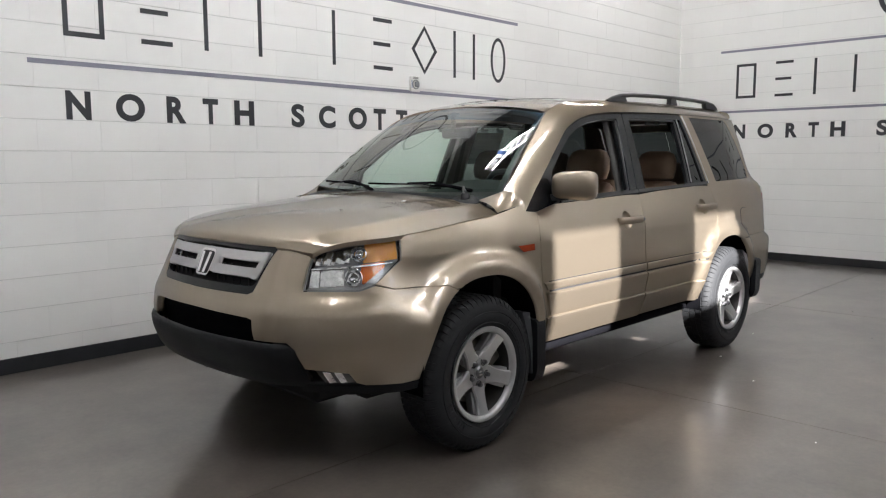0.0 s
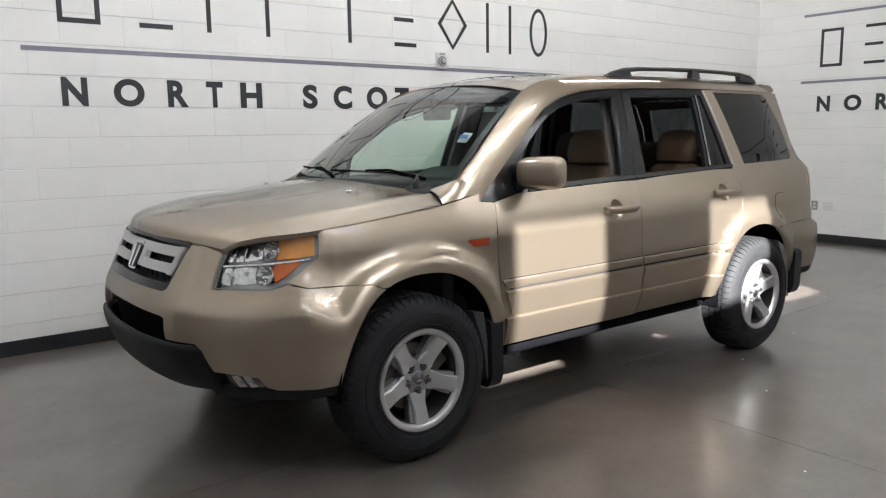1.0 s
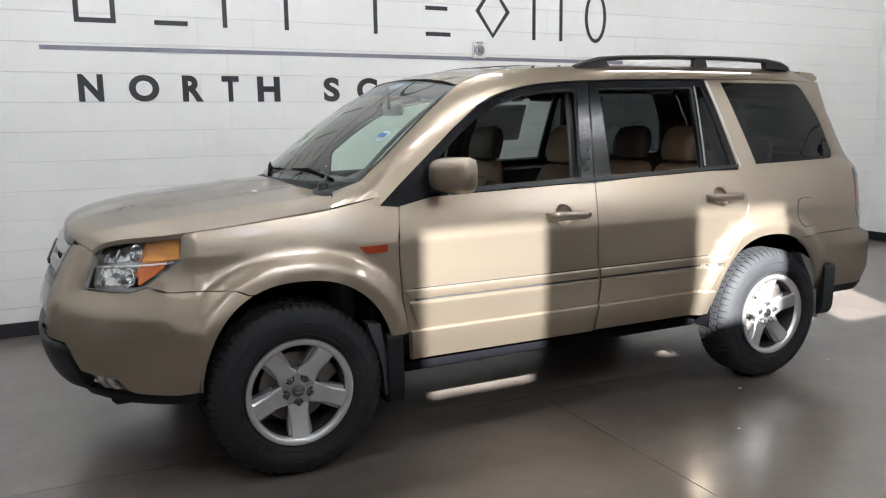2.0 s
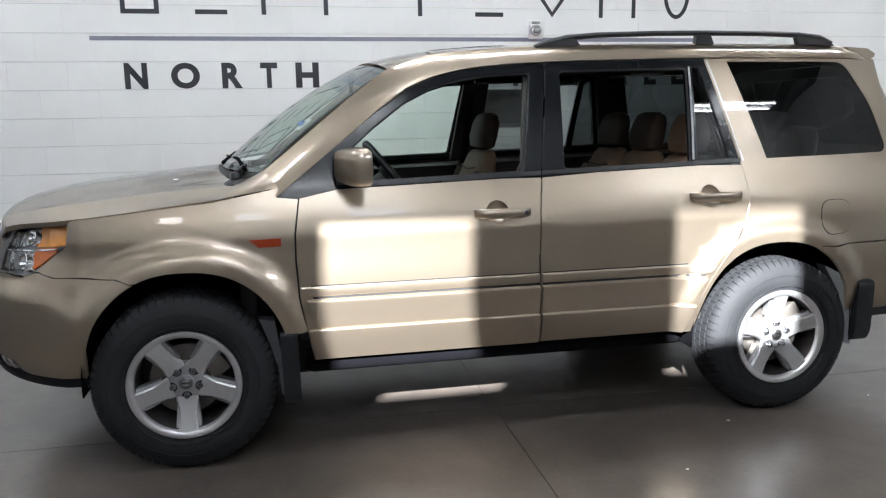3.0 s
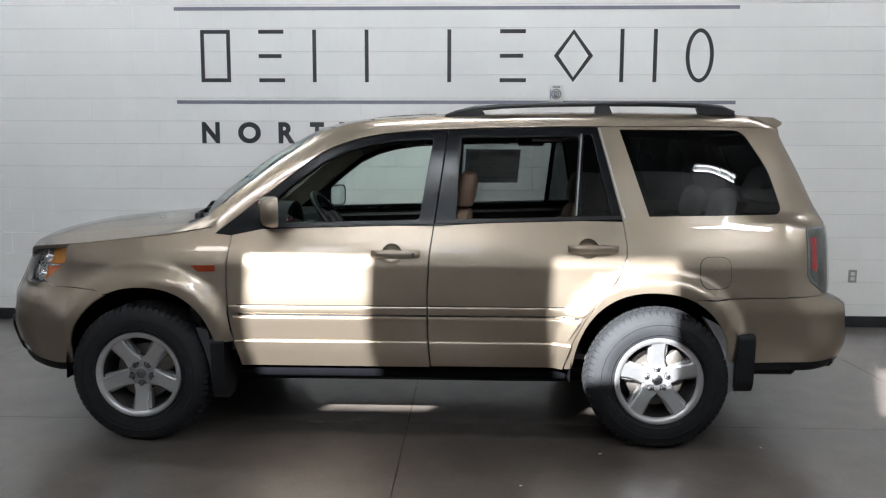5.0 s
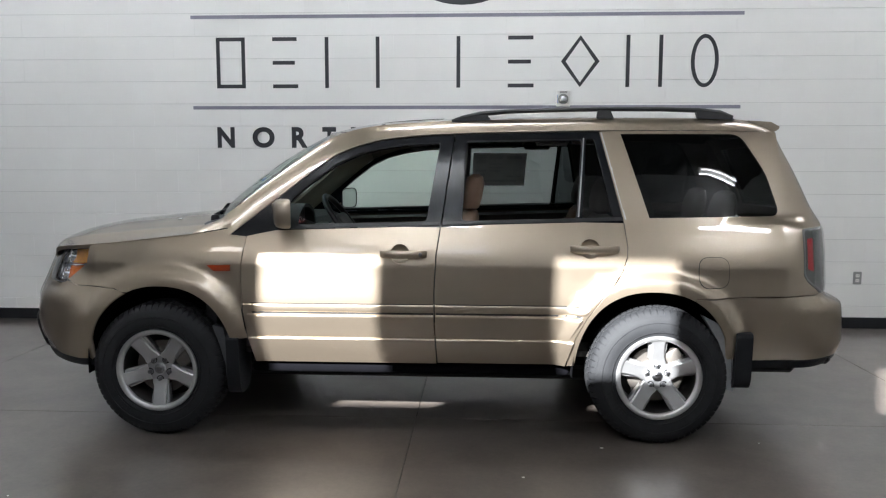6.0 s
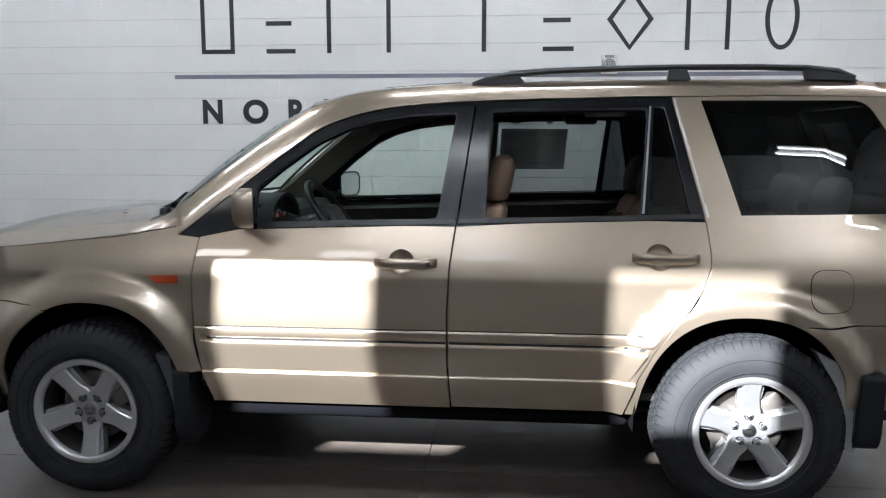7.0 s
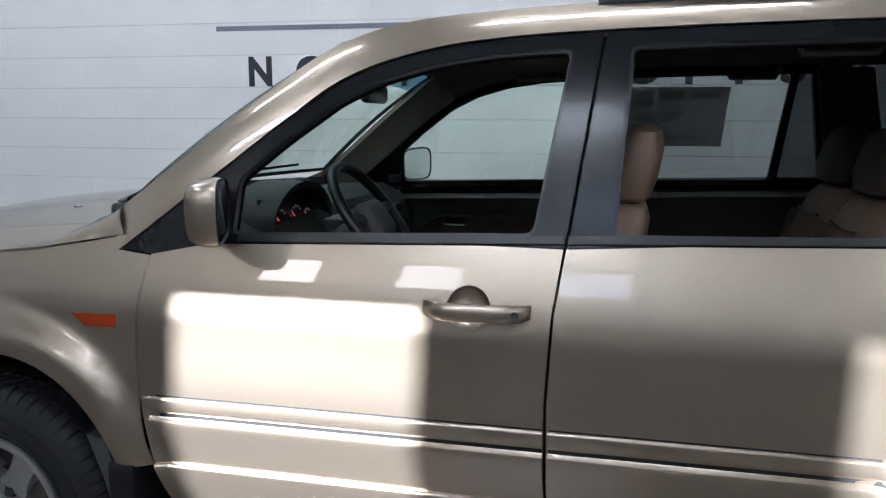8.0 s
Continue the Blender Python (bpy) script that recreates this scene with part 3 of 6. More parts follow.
rear_y = [spl([(z, row[k][1]) for z, row in REAR]) for k in range(5)]


def catmull(knots, vals, q):
    k = 0
    while k < len(knots) - 2 and q > knots[k + 1]:
        k += 1
    h = knots[k + 1] - knots[k]
    t = (q - knots[k]) / h

    def tan(i):
        i0, i1 = max(i - 1, 0), min(i + 1, len(knots) - 1)
        return (vals[i1] - vals[i0]) / (knots[i1] - knots[i0])
    a, b, ma, mb = vals[k], vals[k + 1], tan(k) * h, tan(k + 1) * h
    return a * (1 + 2 * t) * (1 - t) ** 2 + ma * t * (1 - t) ** 2 + b * t * t * (3 - 2 * t) + mb * t * t * (t - 1)


def hull(q, z):
    """Half width and place along the body: q = 0 at the nose's middle, then round the corner and along the flank. Gives x, y > 0."""
    if q < NOSE_L:
        knots = [-0.25] + NOSE_Q + [NOSE_L, NOSE_L + 0.12]
        xs = [nose_x[1](z)] + [c(z) for c in nose_x] + [-1.72, -1.60]
        ys = [-nose_y[1](z)] + [c(z) for c in nose_y] + [side_y(-1.72, z), side_y(-1.60, z)]
        step_out = 0.013 * (1 - smooth01((q - 0.50) / 0.06)) * smooth01((z - 0.55) / 0.1)
        return catmull(knots, xs, q) - step_out, catmull(knots, ys, q)
    if q <= REAR_Q0:
        x = q - NOSE_L - 1.72
        return x, side_y(x, z)
    knots = [-0.15, 0.0] + REAR_Q + [1.68]
    xs = [1.85, 2.0] + [c(z) for c in rear_x] + [rear_x[3](z)]
    ys = [side_y(1.85, z), side_y(2.0, z)] + [c(z) for c in rear_y] + [-rear_y[3](z)]
    return catmull(knots, xs, q - REAR_Q0), catmull(knots, ys, q - REAR_Q0)


def flank(s):
    """Map (q, z) to the body side: s = -1 the driver's side, 1 the other."""
    def f(q, z):
        x, y = hull(q, z)
        return (x, s * y, z)
    return f


QX = NOSE_L + 1.72      # q of a flank place x is x + QX


def qz(pts):
    return [(x + QX, z) for x, z in pts]


def moulding(corners, prof, heights, s):
    """A strip on the body side: corners bound it in (x, z), prof stands it off by height."""
    mid = sum(x for x, z in corners) / len(corners)
    ends = [sorted((z, x) for x, z in corners if (x < mid) == low) for low in (True, False)]
    z0, z1 = min(z for x, z in corners), max(z for x, z in corners)
    zs = sorted({z0, z1, z0 + 0.001, z1 - 0.001, *heights, *((a + b) / 2 for a, b in zip(heights, heights[1:]))})
    n, grid = 40, []
    for k, z in enumerate([z0] + zs + [z1]):
        xa, xb = (np.interp(z, [e[0] for e in end], [e[1] for e in end]) for end in ends)
        row = []
        for i in range(-1, n + 2):
            x, y = hull(xa + (xb - xa) * min(max(i, 0), n) / n + QX, z)
            deep = 0.008 if i in (-1, n + 1) or k in (0, len(zs) + 1) else -0.002
            row.append((x, s * (y + prof(z) - deep), z))
        grid.append(row)
    return loft(bmesh.new(), grid)


def arch_pts(k, a0, a1, n=22, grow=1.0):
    cx, a, b = ARCH[k]
    out = []
    for i in range(n + 1):
        t = radians(a0 + (a1 - a0) * i / n)
        c, s = math.cos(t), math.sin(t)
        e = 2 / ARCH_N
        out.append((cx + grow * a * abs(c) ** e * (1 if c >= 0 else -1), 0.363 + grow * b * abs(s) ** e * (1 if s >= 0 else -1)))
    return out


def belt(x):
    return 1.135 + 0.030 * (x + 0.546)


car = thing("suv", "champagne gold metallic mid-size suv parked in the bay, driver windows lowered", "car", at=(0, 0, 0))


def panel(name, outline, material, s, parent=car, holes=(), label="", **k):
    v, fc, n = skin(flank(s), outline, holes, flip=(s > 0), **k)
    # the flank map turns inside out on the driver's side: orient by the outward y
    return raw(name, v, fc, material, parent, label, n)


SHOULDER = (0.926, 0.938, 0.948, 0.958, 0.975, 1.0, 1.025, 1.05, 1.075, 1.10)
DOOR_F_REAR = [(0.174, 0.405), (0.163, 0.60), (0.160, 0.80), (0.170, 1.00), (0.190, 1.145)]
DOOR_R_REAR = [(0.866, 0.408), (0.877, 0.47), (0.912, 0.57), (0.968, 0.675), (1.035, 0.77), (1.105, 0.855), (1.155, 0.925), (1.180, 1.00), (1.183, 1.05), (1.168, 1.172)]
GAP = 0.0035
W_LINE = [(-0.949, 1.103), (-0.679, 1.313), (-0.53, 1.430), (-0.377, 1.535), (-0.223, 1.592), (-0.067, 1.622), (0.183, 1.642), (0.60, 1.655), (1.051, 1.662)]
Q_WIN = rounded([(1.164, 1.651), (1.302, 1.199), (2.005, 1.212), (1.940, 1.44), (1.812, 1.650)], 0.055, 5, skip=(0, 1))


def shift(pts, dx):
    return [(x + dx, z) for x, z in pts]


for s in (-1, 1):
    side = "driver side" if s < 0 else "passenger side"
    # front fender
    fo = [(-1.53, 0.790), (-1.585, 0.815), (-1.86, 0.817), (-1.965, 0.840), (-1.790, 0.930), (-1.776, 1.034), (-1.64, 1.044), (-1.40, 1.071), (-1.20, 1.090), (-1.165, 1.098), (-1.05, 1.118), (-0.940, 1.138), (-0.955, 1.102),
          (-0.865, 1.092), (-0.886, 0.95), (-0.888, 0.845), (-0.880, 0.692), (-0.862, 0.60), (-0.848, 0.545), (-0.930, 0.542)] + arch_pts(0, 14, 114)[0:]
    panel("front_fender", qz(fo), PAINT, s, step=0.035, bstep=0.025, creases=SHOULDER)
    # front door skin
    do = [(-0.858, 1.094), (-0.879, 0.95), (-0.881, 0.845), (-0.873, 0.692), (-0.855, 0.60), (-0.838, 0.50), (-0.821, 0.402)] + shift(DOOR_F_REAR, -GAP) + [(x, belt(x) - 0.005) for x in (0.0, -0.25, -0.5, -0.7)]
    cup_f = [(-0.024 + 0.052 * math.cos(a), 1.006 + 0.052 * math.sin(a)) for a in [2 * math.pi * k / 24 for k in range(24)]]
    cup_r = [(0.985 + 0.052 * math.cos(a), 1.038 + 0.052 * math.sin(a)) for a in [2 * math.pi * k / 24 for k in range(24)]]
    door = panel("front_door", qz(do), PAINT, s, holes=[qz(cup_f)], step=0.045, bstep=0.03, rim=0.008, creases=SHOULDER)
    # rear door skin
    ro = [(x + GAP, z) for x, z in reversed(DOOR_F_REAR)] + shift(DOOR_R_REAR, -GAP) + [(x, belt(x) - 0.005) for x in (0.95, 0.7, 0.45)]
    rdoor = panel("rear_door", qz(ro), PAINT, s, holes=[qz(cup_r)], step=0.045, bstep=0.03, rim=0.008, creases=SHOULDER)
    # quarter panel with the rear side window opening
    qo = [(x + GAP, z) for x, z in reversed(DOOR_R_REAR)] + [(0.909, 0.408)] + list(reversed(arch_pts(1, 62, 172))) + [(1.53, 0.789), (2.10, 0.797)]
    rear_edge = [(0.285, 0.799), (0.165, 0.866), (0.134, 0.903), (0.134, 1.132), (0.152, 1.153), (0.40, 1.160), (0.41, 1.19), (0.385, 1.33), (0.36, 1.456), (0.24, 1.60), (0.12, 1.655)]
    qv = qz(qo) + [(REAR_Q0 + q, z) for q, z in rear_edge] + qz([(1.985, 1.664), (1.93, 1.662), (1.78, 1.664), (1.40, 1.666), (1.053, 1.664)])
    panel("quarter_panel", qv, PAINT, s, holes=[qz(Q_WIN)], step=0.026, bstep=0.02, edge=0.005, creases=SHOULDER + (1.115, 1.13, 1.145, 1.16))
    panel("quarter_window", qz(Q_WIN), GLASS_DARK, s, step=0.04, rim=0.0, lift=-0.006, label="dark privacy glass with thin edge")
    # rear bumper half follows below; fuel filler door on the driver's side
    if s < 0:
        panel("fuel_door", qz(rounded([(1.548, 0.84), (1.702, 0.84), (1.702, 0.998), (1.548, 0.998)], 0.055, 5)), PAINT, s, step=0.02, bstep=0.012, lift=0.0065, rim=0.008)
        gap_o = rounded([(1.545, 0.837), (1.705, 0.837), (1.705, 1.001), (1.545, 1.001)], 0.057, 5)
        panel("filler_gap", qz(gap_o), DARK, s, step=0.02, bstep=0.012, lift=0.0035, rim=0.006)
    # window surround: front door frame
    hole_f = rounded([(-0.648, 1.150), (0.118, 1.172), (0.188, 1.609), (0.0, 1.599), (-0.15, 1.576), (-0.275, 1.541), (-0.390, 1.485), (-0.533, 1.380), (-0.642, 1.287)], 0.02, 3)
    outer_f = [(-0.949, 1.106), (-0.86, 1.096)] + [(x, belt(x) - 0.003) for x in (-0.7, -0.4, 0.0)] + [(0.188, 1.149), (0.256, 1.641)] + list(reversed(W_LINE[1:7]))
    panel("front_door_frame", qz(outer_f), GLOSS_BLACK, s, holes=[qz(hole_f)], step=0.04, bstep=0.025, lift=-0.004, rim=0.045, label="satin black window frame and mirror sail")
    hole_r = rounded([(0.300, 1.176), (0.922, 1.190), (0.958, 1.628), (0.322, 1.617)], 0.02, 3)
    hole_r2 = rounded([(0.948, 1.192), (1.115, 1.197), (1.022, 1.628), (0.978, 1.628)], 0.012, 3)
    outer_r = [(0.197, 1.150)] + [(x, belt(x) - 0.003) for x in (0.5, 0.8)] + [(1.164, 1.176), (1.048, 1.661), (0.60, 1.653), (0.266, 1.644)]
    panel("rear_door_frame", qz(outer_r), GLOSS_BLACK, s, holes=[qz(hole_r), qz(hole_r2)], step=0.04, bstep=0.025, lift=-0.004, rim=0.045, label="satin black window frame with slim divider")
    panel("fixed_pane", qz(hole_r2), GLASS_DARK, s, step=0.06, rim=0.0, lift=-0.016, label="dark fixed glass")
    if s > 0:
        panel("front_door_glass", qz(hole_f), GLASS_GREEN, s, step=0.08, rim=0.0, lift=-0.02, label="raised green-tinted glass")
        panel("rear_door_glass", qz(hole_r), GLASS_MID, s, step=0.08, rim=0.0, lift=-0.02, label="raised grey tinted glass")
    # upright glass channel and a seal bead round each opening
    panel("glass_channel", qz([(0.9235, 1.203), (0.9315, 1.203), (0.9675, 1.626), (0.9605, 1.626)]), GREY_PLATE, s, step=0.05, bstep=0.03, lift=0.001, rim=0.012, label="grey upright glass channel")
    for nm, hole in (("window_seal", hole_f), ("window_seal", hole_r)):
        mx, mz = sum(q[0] for q in hole) / len(hole), sum(q[1] for q in hole) / len(hole)
        ring_in = [(mx + (q[0] - mx) * 0.985, mz + (q[1] - mz) * 0.968) for q in hole]
        panel(nm, qz(hole), TRIM_BLACK, s, holes=[qz(ring_in)], step=0.03, bstep=0.03, lift=-0.013, rim=0.012, edge=0.003, label="black rubber window seal")
    # bright C pillar edge
    cp = [(1.056, 1.655), (1.172, 1.190), (1.180, 1.190), (1.064, 1.655)]
    panel("pillar_trim", qz(cp), SATIN_SILVER if s < 0 else TRIM_BLACK, s, step=0.05, lift=0.003, rim=0.006, label="bright slim trim strip")
    # belt mouldings
    for nm, x0, x1 in (("front_belt_moulding", -0.62, 0.187), ("rear_belt_moulding", 0.197, 1.160)):
        n = 10
        bl = [(x0 + (x1 - x0) * k / n, belt(x0 + (x1 - x0) * k / n) - 0.001) for k in range(n + 1)] + [(x1 - (x1 - x0) * k / n, belt(x1 - (x1 - x0) * k / n) + 0.016) for k in range(n + 1)]
        panel(nm, qz(bl), TRIM_BLACK, s, step=0.03, lift=0.007, rim=0.02)
    # side mouldings: upper strip, broad rib, lower cladding, each with its own cross-section
    strip_p = spl([(0.692, 0.001), (0.697, 0.004), (0.715, 0.006), (0.729, 0.005), (0.7325, 0.003), (0.734, 0.001)])
    rib_p = spl([(0.560, 0.001), (0.600, 0.004), (0.640, 0.0095), (0.668, 0.0130), (0.6745, 0.0118), (0.6785, 0.004), (0.681, 0.001)])
    clad_p = spl([(0.400, 0.003), (0.46, 0.007), (0.52, 0.0100), (0.541, 0.0110), (0.5465, 0.008), (0.550, 0.001)])
    for nm, prof, rows, fr_pts, rr_pts in (
        ("upper_strip", strip_p, (0.698, 0.706, 0.715, 0.722, 0.728), [(-0.840, 0.692), (0.157, 0.692), (0.156, 0.734), (-0.872, 0.734)], [(0.169, 0.692), (0.955, 0.692), (0.985, 0.734), (0.168, 0.734)]),
        ("broad_rib", rib_p, (0.575, 0.60, 0.62, 0.64, 0.652, 0.662, 0.668, 0.6715, 0.6745, 0.6775), [(-0.800, 0.560), (0.160, 0.560), (0.157, 0.681), (-0.850, 0.681), (-0.845, 0.665)], [(0.171, 0.560), (0.875, 0.560), (0.935, 0.665), (0.938, 0.681), (0.169, 0.681)]),
        ("lower_cladding", clad_p, (0.43, 0.46, 0.49, 0.52, 0.530, 0.538, 0.5435, 0.5475), [(-0.818, 0.404), (0.170, 0.407), (0.161, 0.550), (-0.845, 0.550)], [(0.180, 0.409), (0.859, 0.411), (0.899, 0.550), (0.172, 0.550)]),
    ):
        for pts, up in ((fr_pts, door), (rr_pts, rdoor)):
            part(nm, moulding(pts, prof, rows, s), PAINT, up)
    for z0, z1 in ((0.6815, 0.6915), (0.7345, 0.739)):
        panel("moulding_groove", qz([(-0.83, z0), (0.157, z0), (0.157, z1), (-0.83, z1)]), DARK, s, parent=door, step=0.05, bstep=0.04, lift=0.0032, rim=0.0)
        panel("moulding_groove", qz([(0.171, z0), (0.93, z0), (0.94, z1), (0.171, z1)]), DARK, s, parent=rdoor, step=0.05, bstep=0.04, lift=0.0032, rim=0.0)
    # sill
    bm = bmesh.new()
    box(bm, -0.86, 0.90, min(s * 0.74, s * 0.838), max(s * 0.74, s * 0.838), 0.330, 0.399, 0.030, 4)
    part("sill", bm, SILL_BLACK, car, "black lower sill")
    # turn marker
    panel("side_marker", qz([(-1.068, 0.938), (-0.940, 0.940), (-0.940, 0.908), (-1.03, 0.906)]), AMBER, s, step=0.02, lift=0.006, rim=0.01, label="amber side marker lamp")

for s in (-1, 1):
    ca, cb, cc, cd = Vector((-1.162, side_y(-1.162, 1.101) - 0.004, 1.103)), Vector((-0.944, side_y(-0.944, 1.138) - 0.002, 1.139)), Vector((-1.000, 0.770, 1.203)), Vector((-1.100, 0.672, 1.152))
    bm = bmesh.new()
    rows = []
    for i in range(9):
        u = i / 8
        row = []
        for k in range(9):
            v = k / 8
            p = ca.lerp(cb, u).lerp(cd.lerp(cc, u), v) + Vector((0, 0.012, 0.012)) * 4 * v * (1 - v)
            row.append((p.x, s * p.y, p.z))
        rows.append(row)
    loft(bm, rows)
    part("cowl_corner", bm, PAINT, car, "body-coloured scuttle corner")

# mirror-image halves joined across the middle
def two_sided(name, outline, material, holes=(), parent=car, label="", **k):
    v, fc, n = skin(flank(-1), outline, holes, flip=False, mirror=True, **k)
    return raw(name, v, fc, material, parent, label, n)


arch_front = [p for p in arch_pts(0, 116, 180, 14)]
LAMP = [(0.632, 0.818), (0.655, 0.935), (0.672, 0.978), (0.71, 1.002), (0.95, 1.022), (1.178, 1.030), (1.168, 0.930), (0.985, 0.838), (0.90, 0.818)]
half = [(0.0, 0.782), (0.37, 0.788), (0.40, 0.80), (0.455, 0.945), (0.475, 0.977), (0.655, 0.974), (0.648, 0.935), (0.624, 0.812), (0.90, 0.812), (0.99, 0.832), (1.09, 0.814)] + [(-1.585 + QX, 0.809), (-1.537 + QX, 0.787)] + qz(arch_front) + [(-1.728 + QX, 0.412), (1.10, 0.405), (0.90, 0.412), (0.86, 0.425), (0.84, 0.470), (0.72, 0.485), (0.655, 0.49), (0.63, 0.575), (0.60, 0.602), (0.445, 0.602), (0.43, 0.688), (0.40, 0.694), (0.0, 0.697)]
two_sided("front_bumper", half, PAINT, step=0.022, bstep=0.018, rim=0.03, edge=0.004)
# lower black guard and lip
guard = [(0.0, 0.592), (0.44, 0.598), (0.595, 0.598), (0.625, 0.570), (0.652, 0.485), (0.66, 0.43), (0.62, 0.405), (0.45, 0.40), (0.0, 0.40)]
guard_p = spl([(0.39, -0.004), (0.42, 0.006), (0.47, 0.013), (0.545, 0.020), (0.580, 0.017), (0.594, 0.008), (0.602, -0.004)])


def guard_map(q, z):
    x, y = hull(q, z)
    k = guard_p(z) * (1 - smooth01((q - 0.50) / 0.16) * 0.55)
    return (x - k * 0.95, -(y + k * 0.25 * q), z)


v, fc, n = skin(guard_map, guard, step=0.022, bstep=0.022, rim=0.035, edge=0.006, lift=0.004, mirror=True)
raw("bumper_guard", v, fc, PLASTIC, car, "black grained bumper guard", n)
lip = [(0.60, 0.414), (0.90, 0.408), (1.10, 0.402), (-1.728 + QX, 0.409), (-1.728 + QX, 0.372), (1.10, 0.366), (0.80, 0.368), (0.60, 0.378)]
for s in (-1, 1):
    panel("air_dam", lip, PLASTIC, s, step=0.04, rim=0.03, edge=0.006, lift=0.004, label="black lower air dam")
two_sided("lower_intake", [(0.0, 0.72), (0.50, 0.72), (0.50, 0.50), (0.0, 0.50)], SILL_BLACK, step=0.06, lift=-0.05, rim=0.0, label="black recessed lower intake")
# grille
two_sided("grille_back", [(0.0, 1.0), (0.47, 0.985), (0.40, 0.79), (0.0, 0.782)], DARK, step=0.06, lift=-0.05, rim=0.0, label="black recess behind the grille")
surround_o = [(0.0, 0.996), (0.45, 0.990), (0.472, 0.972), (0.402, 0.802), (0.378, 0.788), (0.0, 0.783)]
surround_h = [(0.0, 0.978), (0.435, 0.972), (0.45, 0.962), (0.392, 0.832), (0.37, 0.822), (0.0, 0.818)]
ring_poly = surround_o + list(reversed(surround_h))
grille = two_sided("grille_surround", ring_poly, GLOSS_BLACK, step=0.03, bstep=0.03, rim=0.03, edge=0.004, lift=-0.004, label="black grille surround")
for nm, z0, z1 in (("grille_bar", 0.926, 0.964), ("grille_bar", 0.858, 0.897)):
    e0, e1 = 0.395 + (z0 - 0.80) * 0.30, 0.395 + (z1 - 0.80) * 0.30
    two_sided(nm, [(0.0, z0), (e0 - 0.01, z0), (e1 - 0.005, z1), (0.0, z1)], SATIN_SILVER, parent=grille, step=0.02, bstep=0.03, rim=0.025, edge=0.007, lift=0.004, label="satin silver bar")
for sg in (-1, 1):
    pl = [(sg * q, z) for q, z in [(0.360, 0.853), (0.393, 0.853), (0.437, 0.966), (0.402, 0.966)]]
    v, fc, n = skin(lambda q, z: (hull(abs(q), z)[0], (1 if q > 0 else -1) * hull(abs(q), z)[1], z), pl, step=0.02, rim=0.02, lift=0.002, edge=0.004, flip=True)
    raw("grille_bar_end", v, fc, SATIN_SILVER, grille, "", n)
for k in range(-6, 7):
    q = k * 0.060
    if abs(q) < 0.02:
        continue
    x, y = hull(abs(q), 0.88)
    ys = y if q > 0 else -y
    part("grille_slat", boxed(x + 0.022, x + 0.03, ys - 0.003, ys + 0.003, 0.80, 0.90), DARK, grille)
part("grille_slat", boxed(-2.181, -2.171, -0.38, 0.38, 0.838, 0.844), DARK, grille)
two_sided("grille_boss", [(0.0, 0.858), (0.075, 0.858), (0.098, 0.880), (0.098, 0.940), (0.075, 0.962), (0.0, 0.962)], SATIN_SILVER, parent=grille, step=0.02, bstep=0.02, rim=0.02, edge=0.005, lift=0.006, label="satin silver centre boss")
# emblem: plain rounded shield of chrome
bm = slab(rounded([(-0.054, 0.838), (0.054, 0.838), (0.064, 0.956), (-0.064, 0.956)], 0.024, 4), 0.022, lambda u, v, d: (-2.208 + (v - 0.9) * 0.45 - d, u, v))
part("emblem", bm, CHROME, grille, "plain chrome badge plate")
bm = slab(rounded([(-0.042, 0.848), (0.042, 0.848), (0.052, 0.946), (-0.052, 0.946)], 0.018, 4), 0.004, lambda u, v, d: (-2.230 + (v - 0.9) * 0.45 - d, u, v))
part("emblem_field", bm, TRIM_BLACK, grille, "black badge centre")
for k in (-0.021, 0.021):
    bm = slab([(k - 0.011, 0.852), (k + 0.011, 0.852), (k + 0.011 + k * 0.45, 0.942), (k - 0.011 + k * 0.45, 0.942)], 0.004, lambda u, v, d: (-2.234 + (v - 0.9) * 0.45 - d, u, v))
    part("emblem_bar", bm, CHROME, grille)

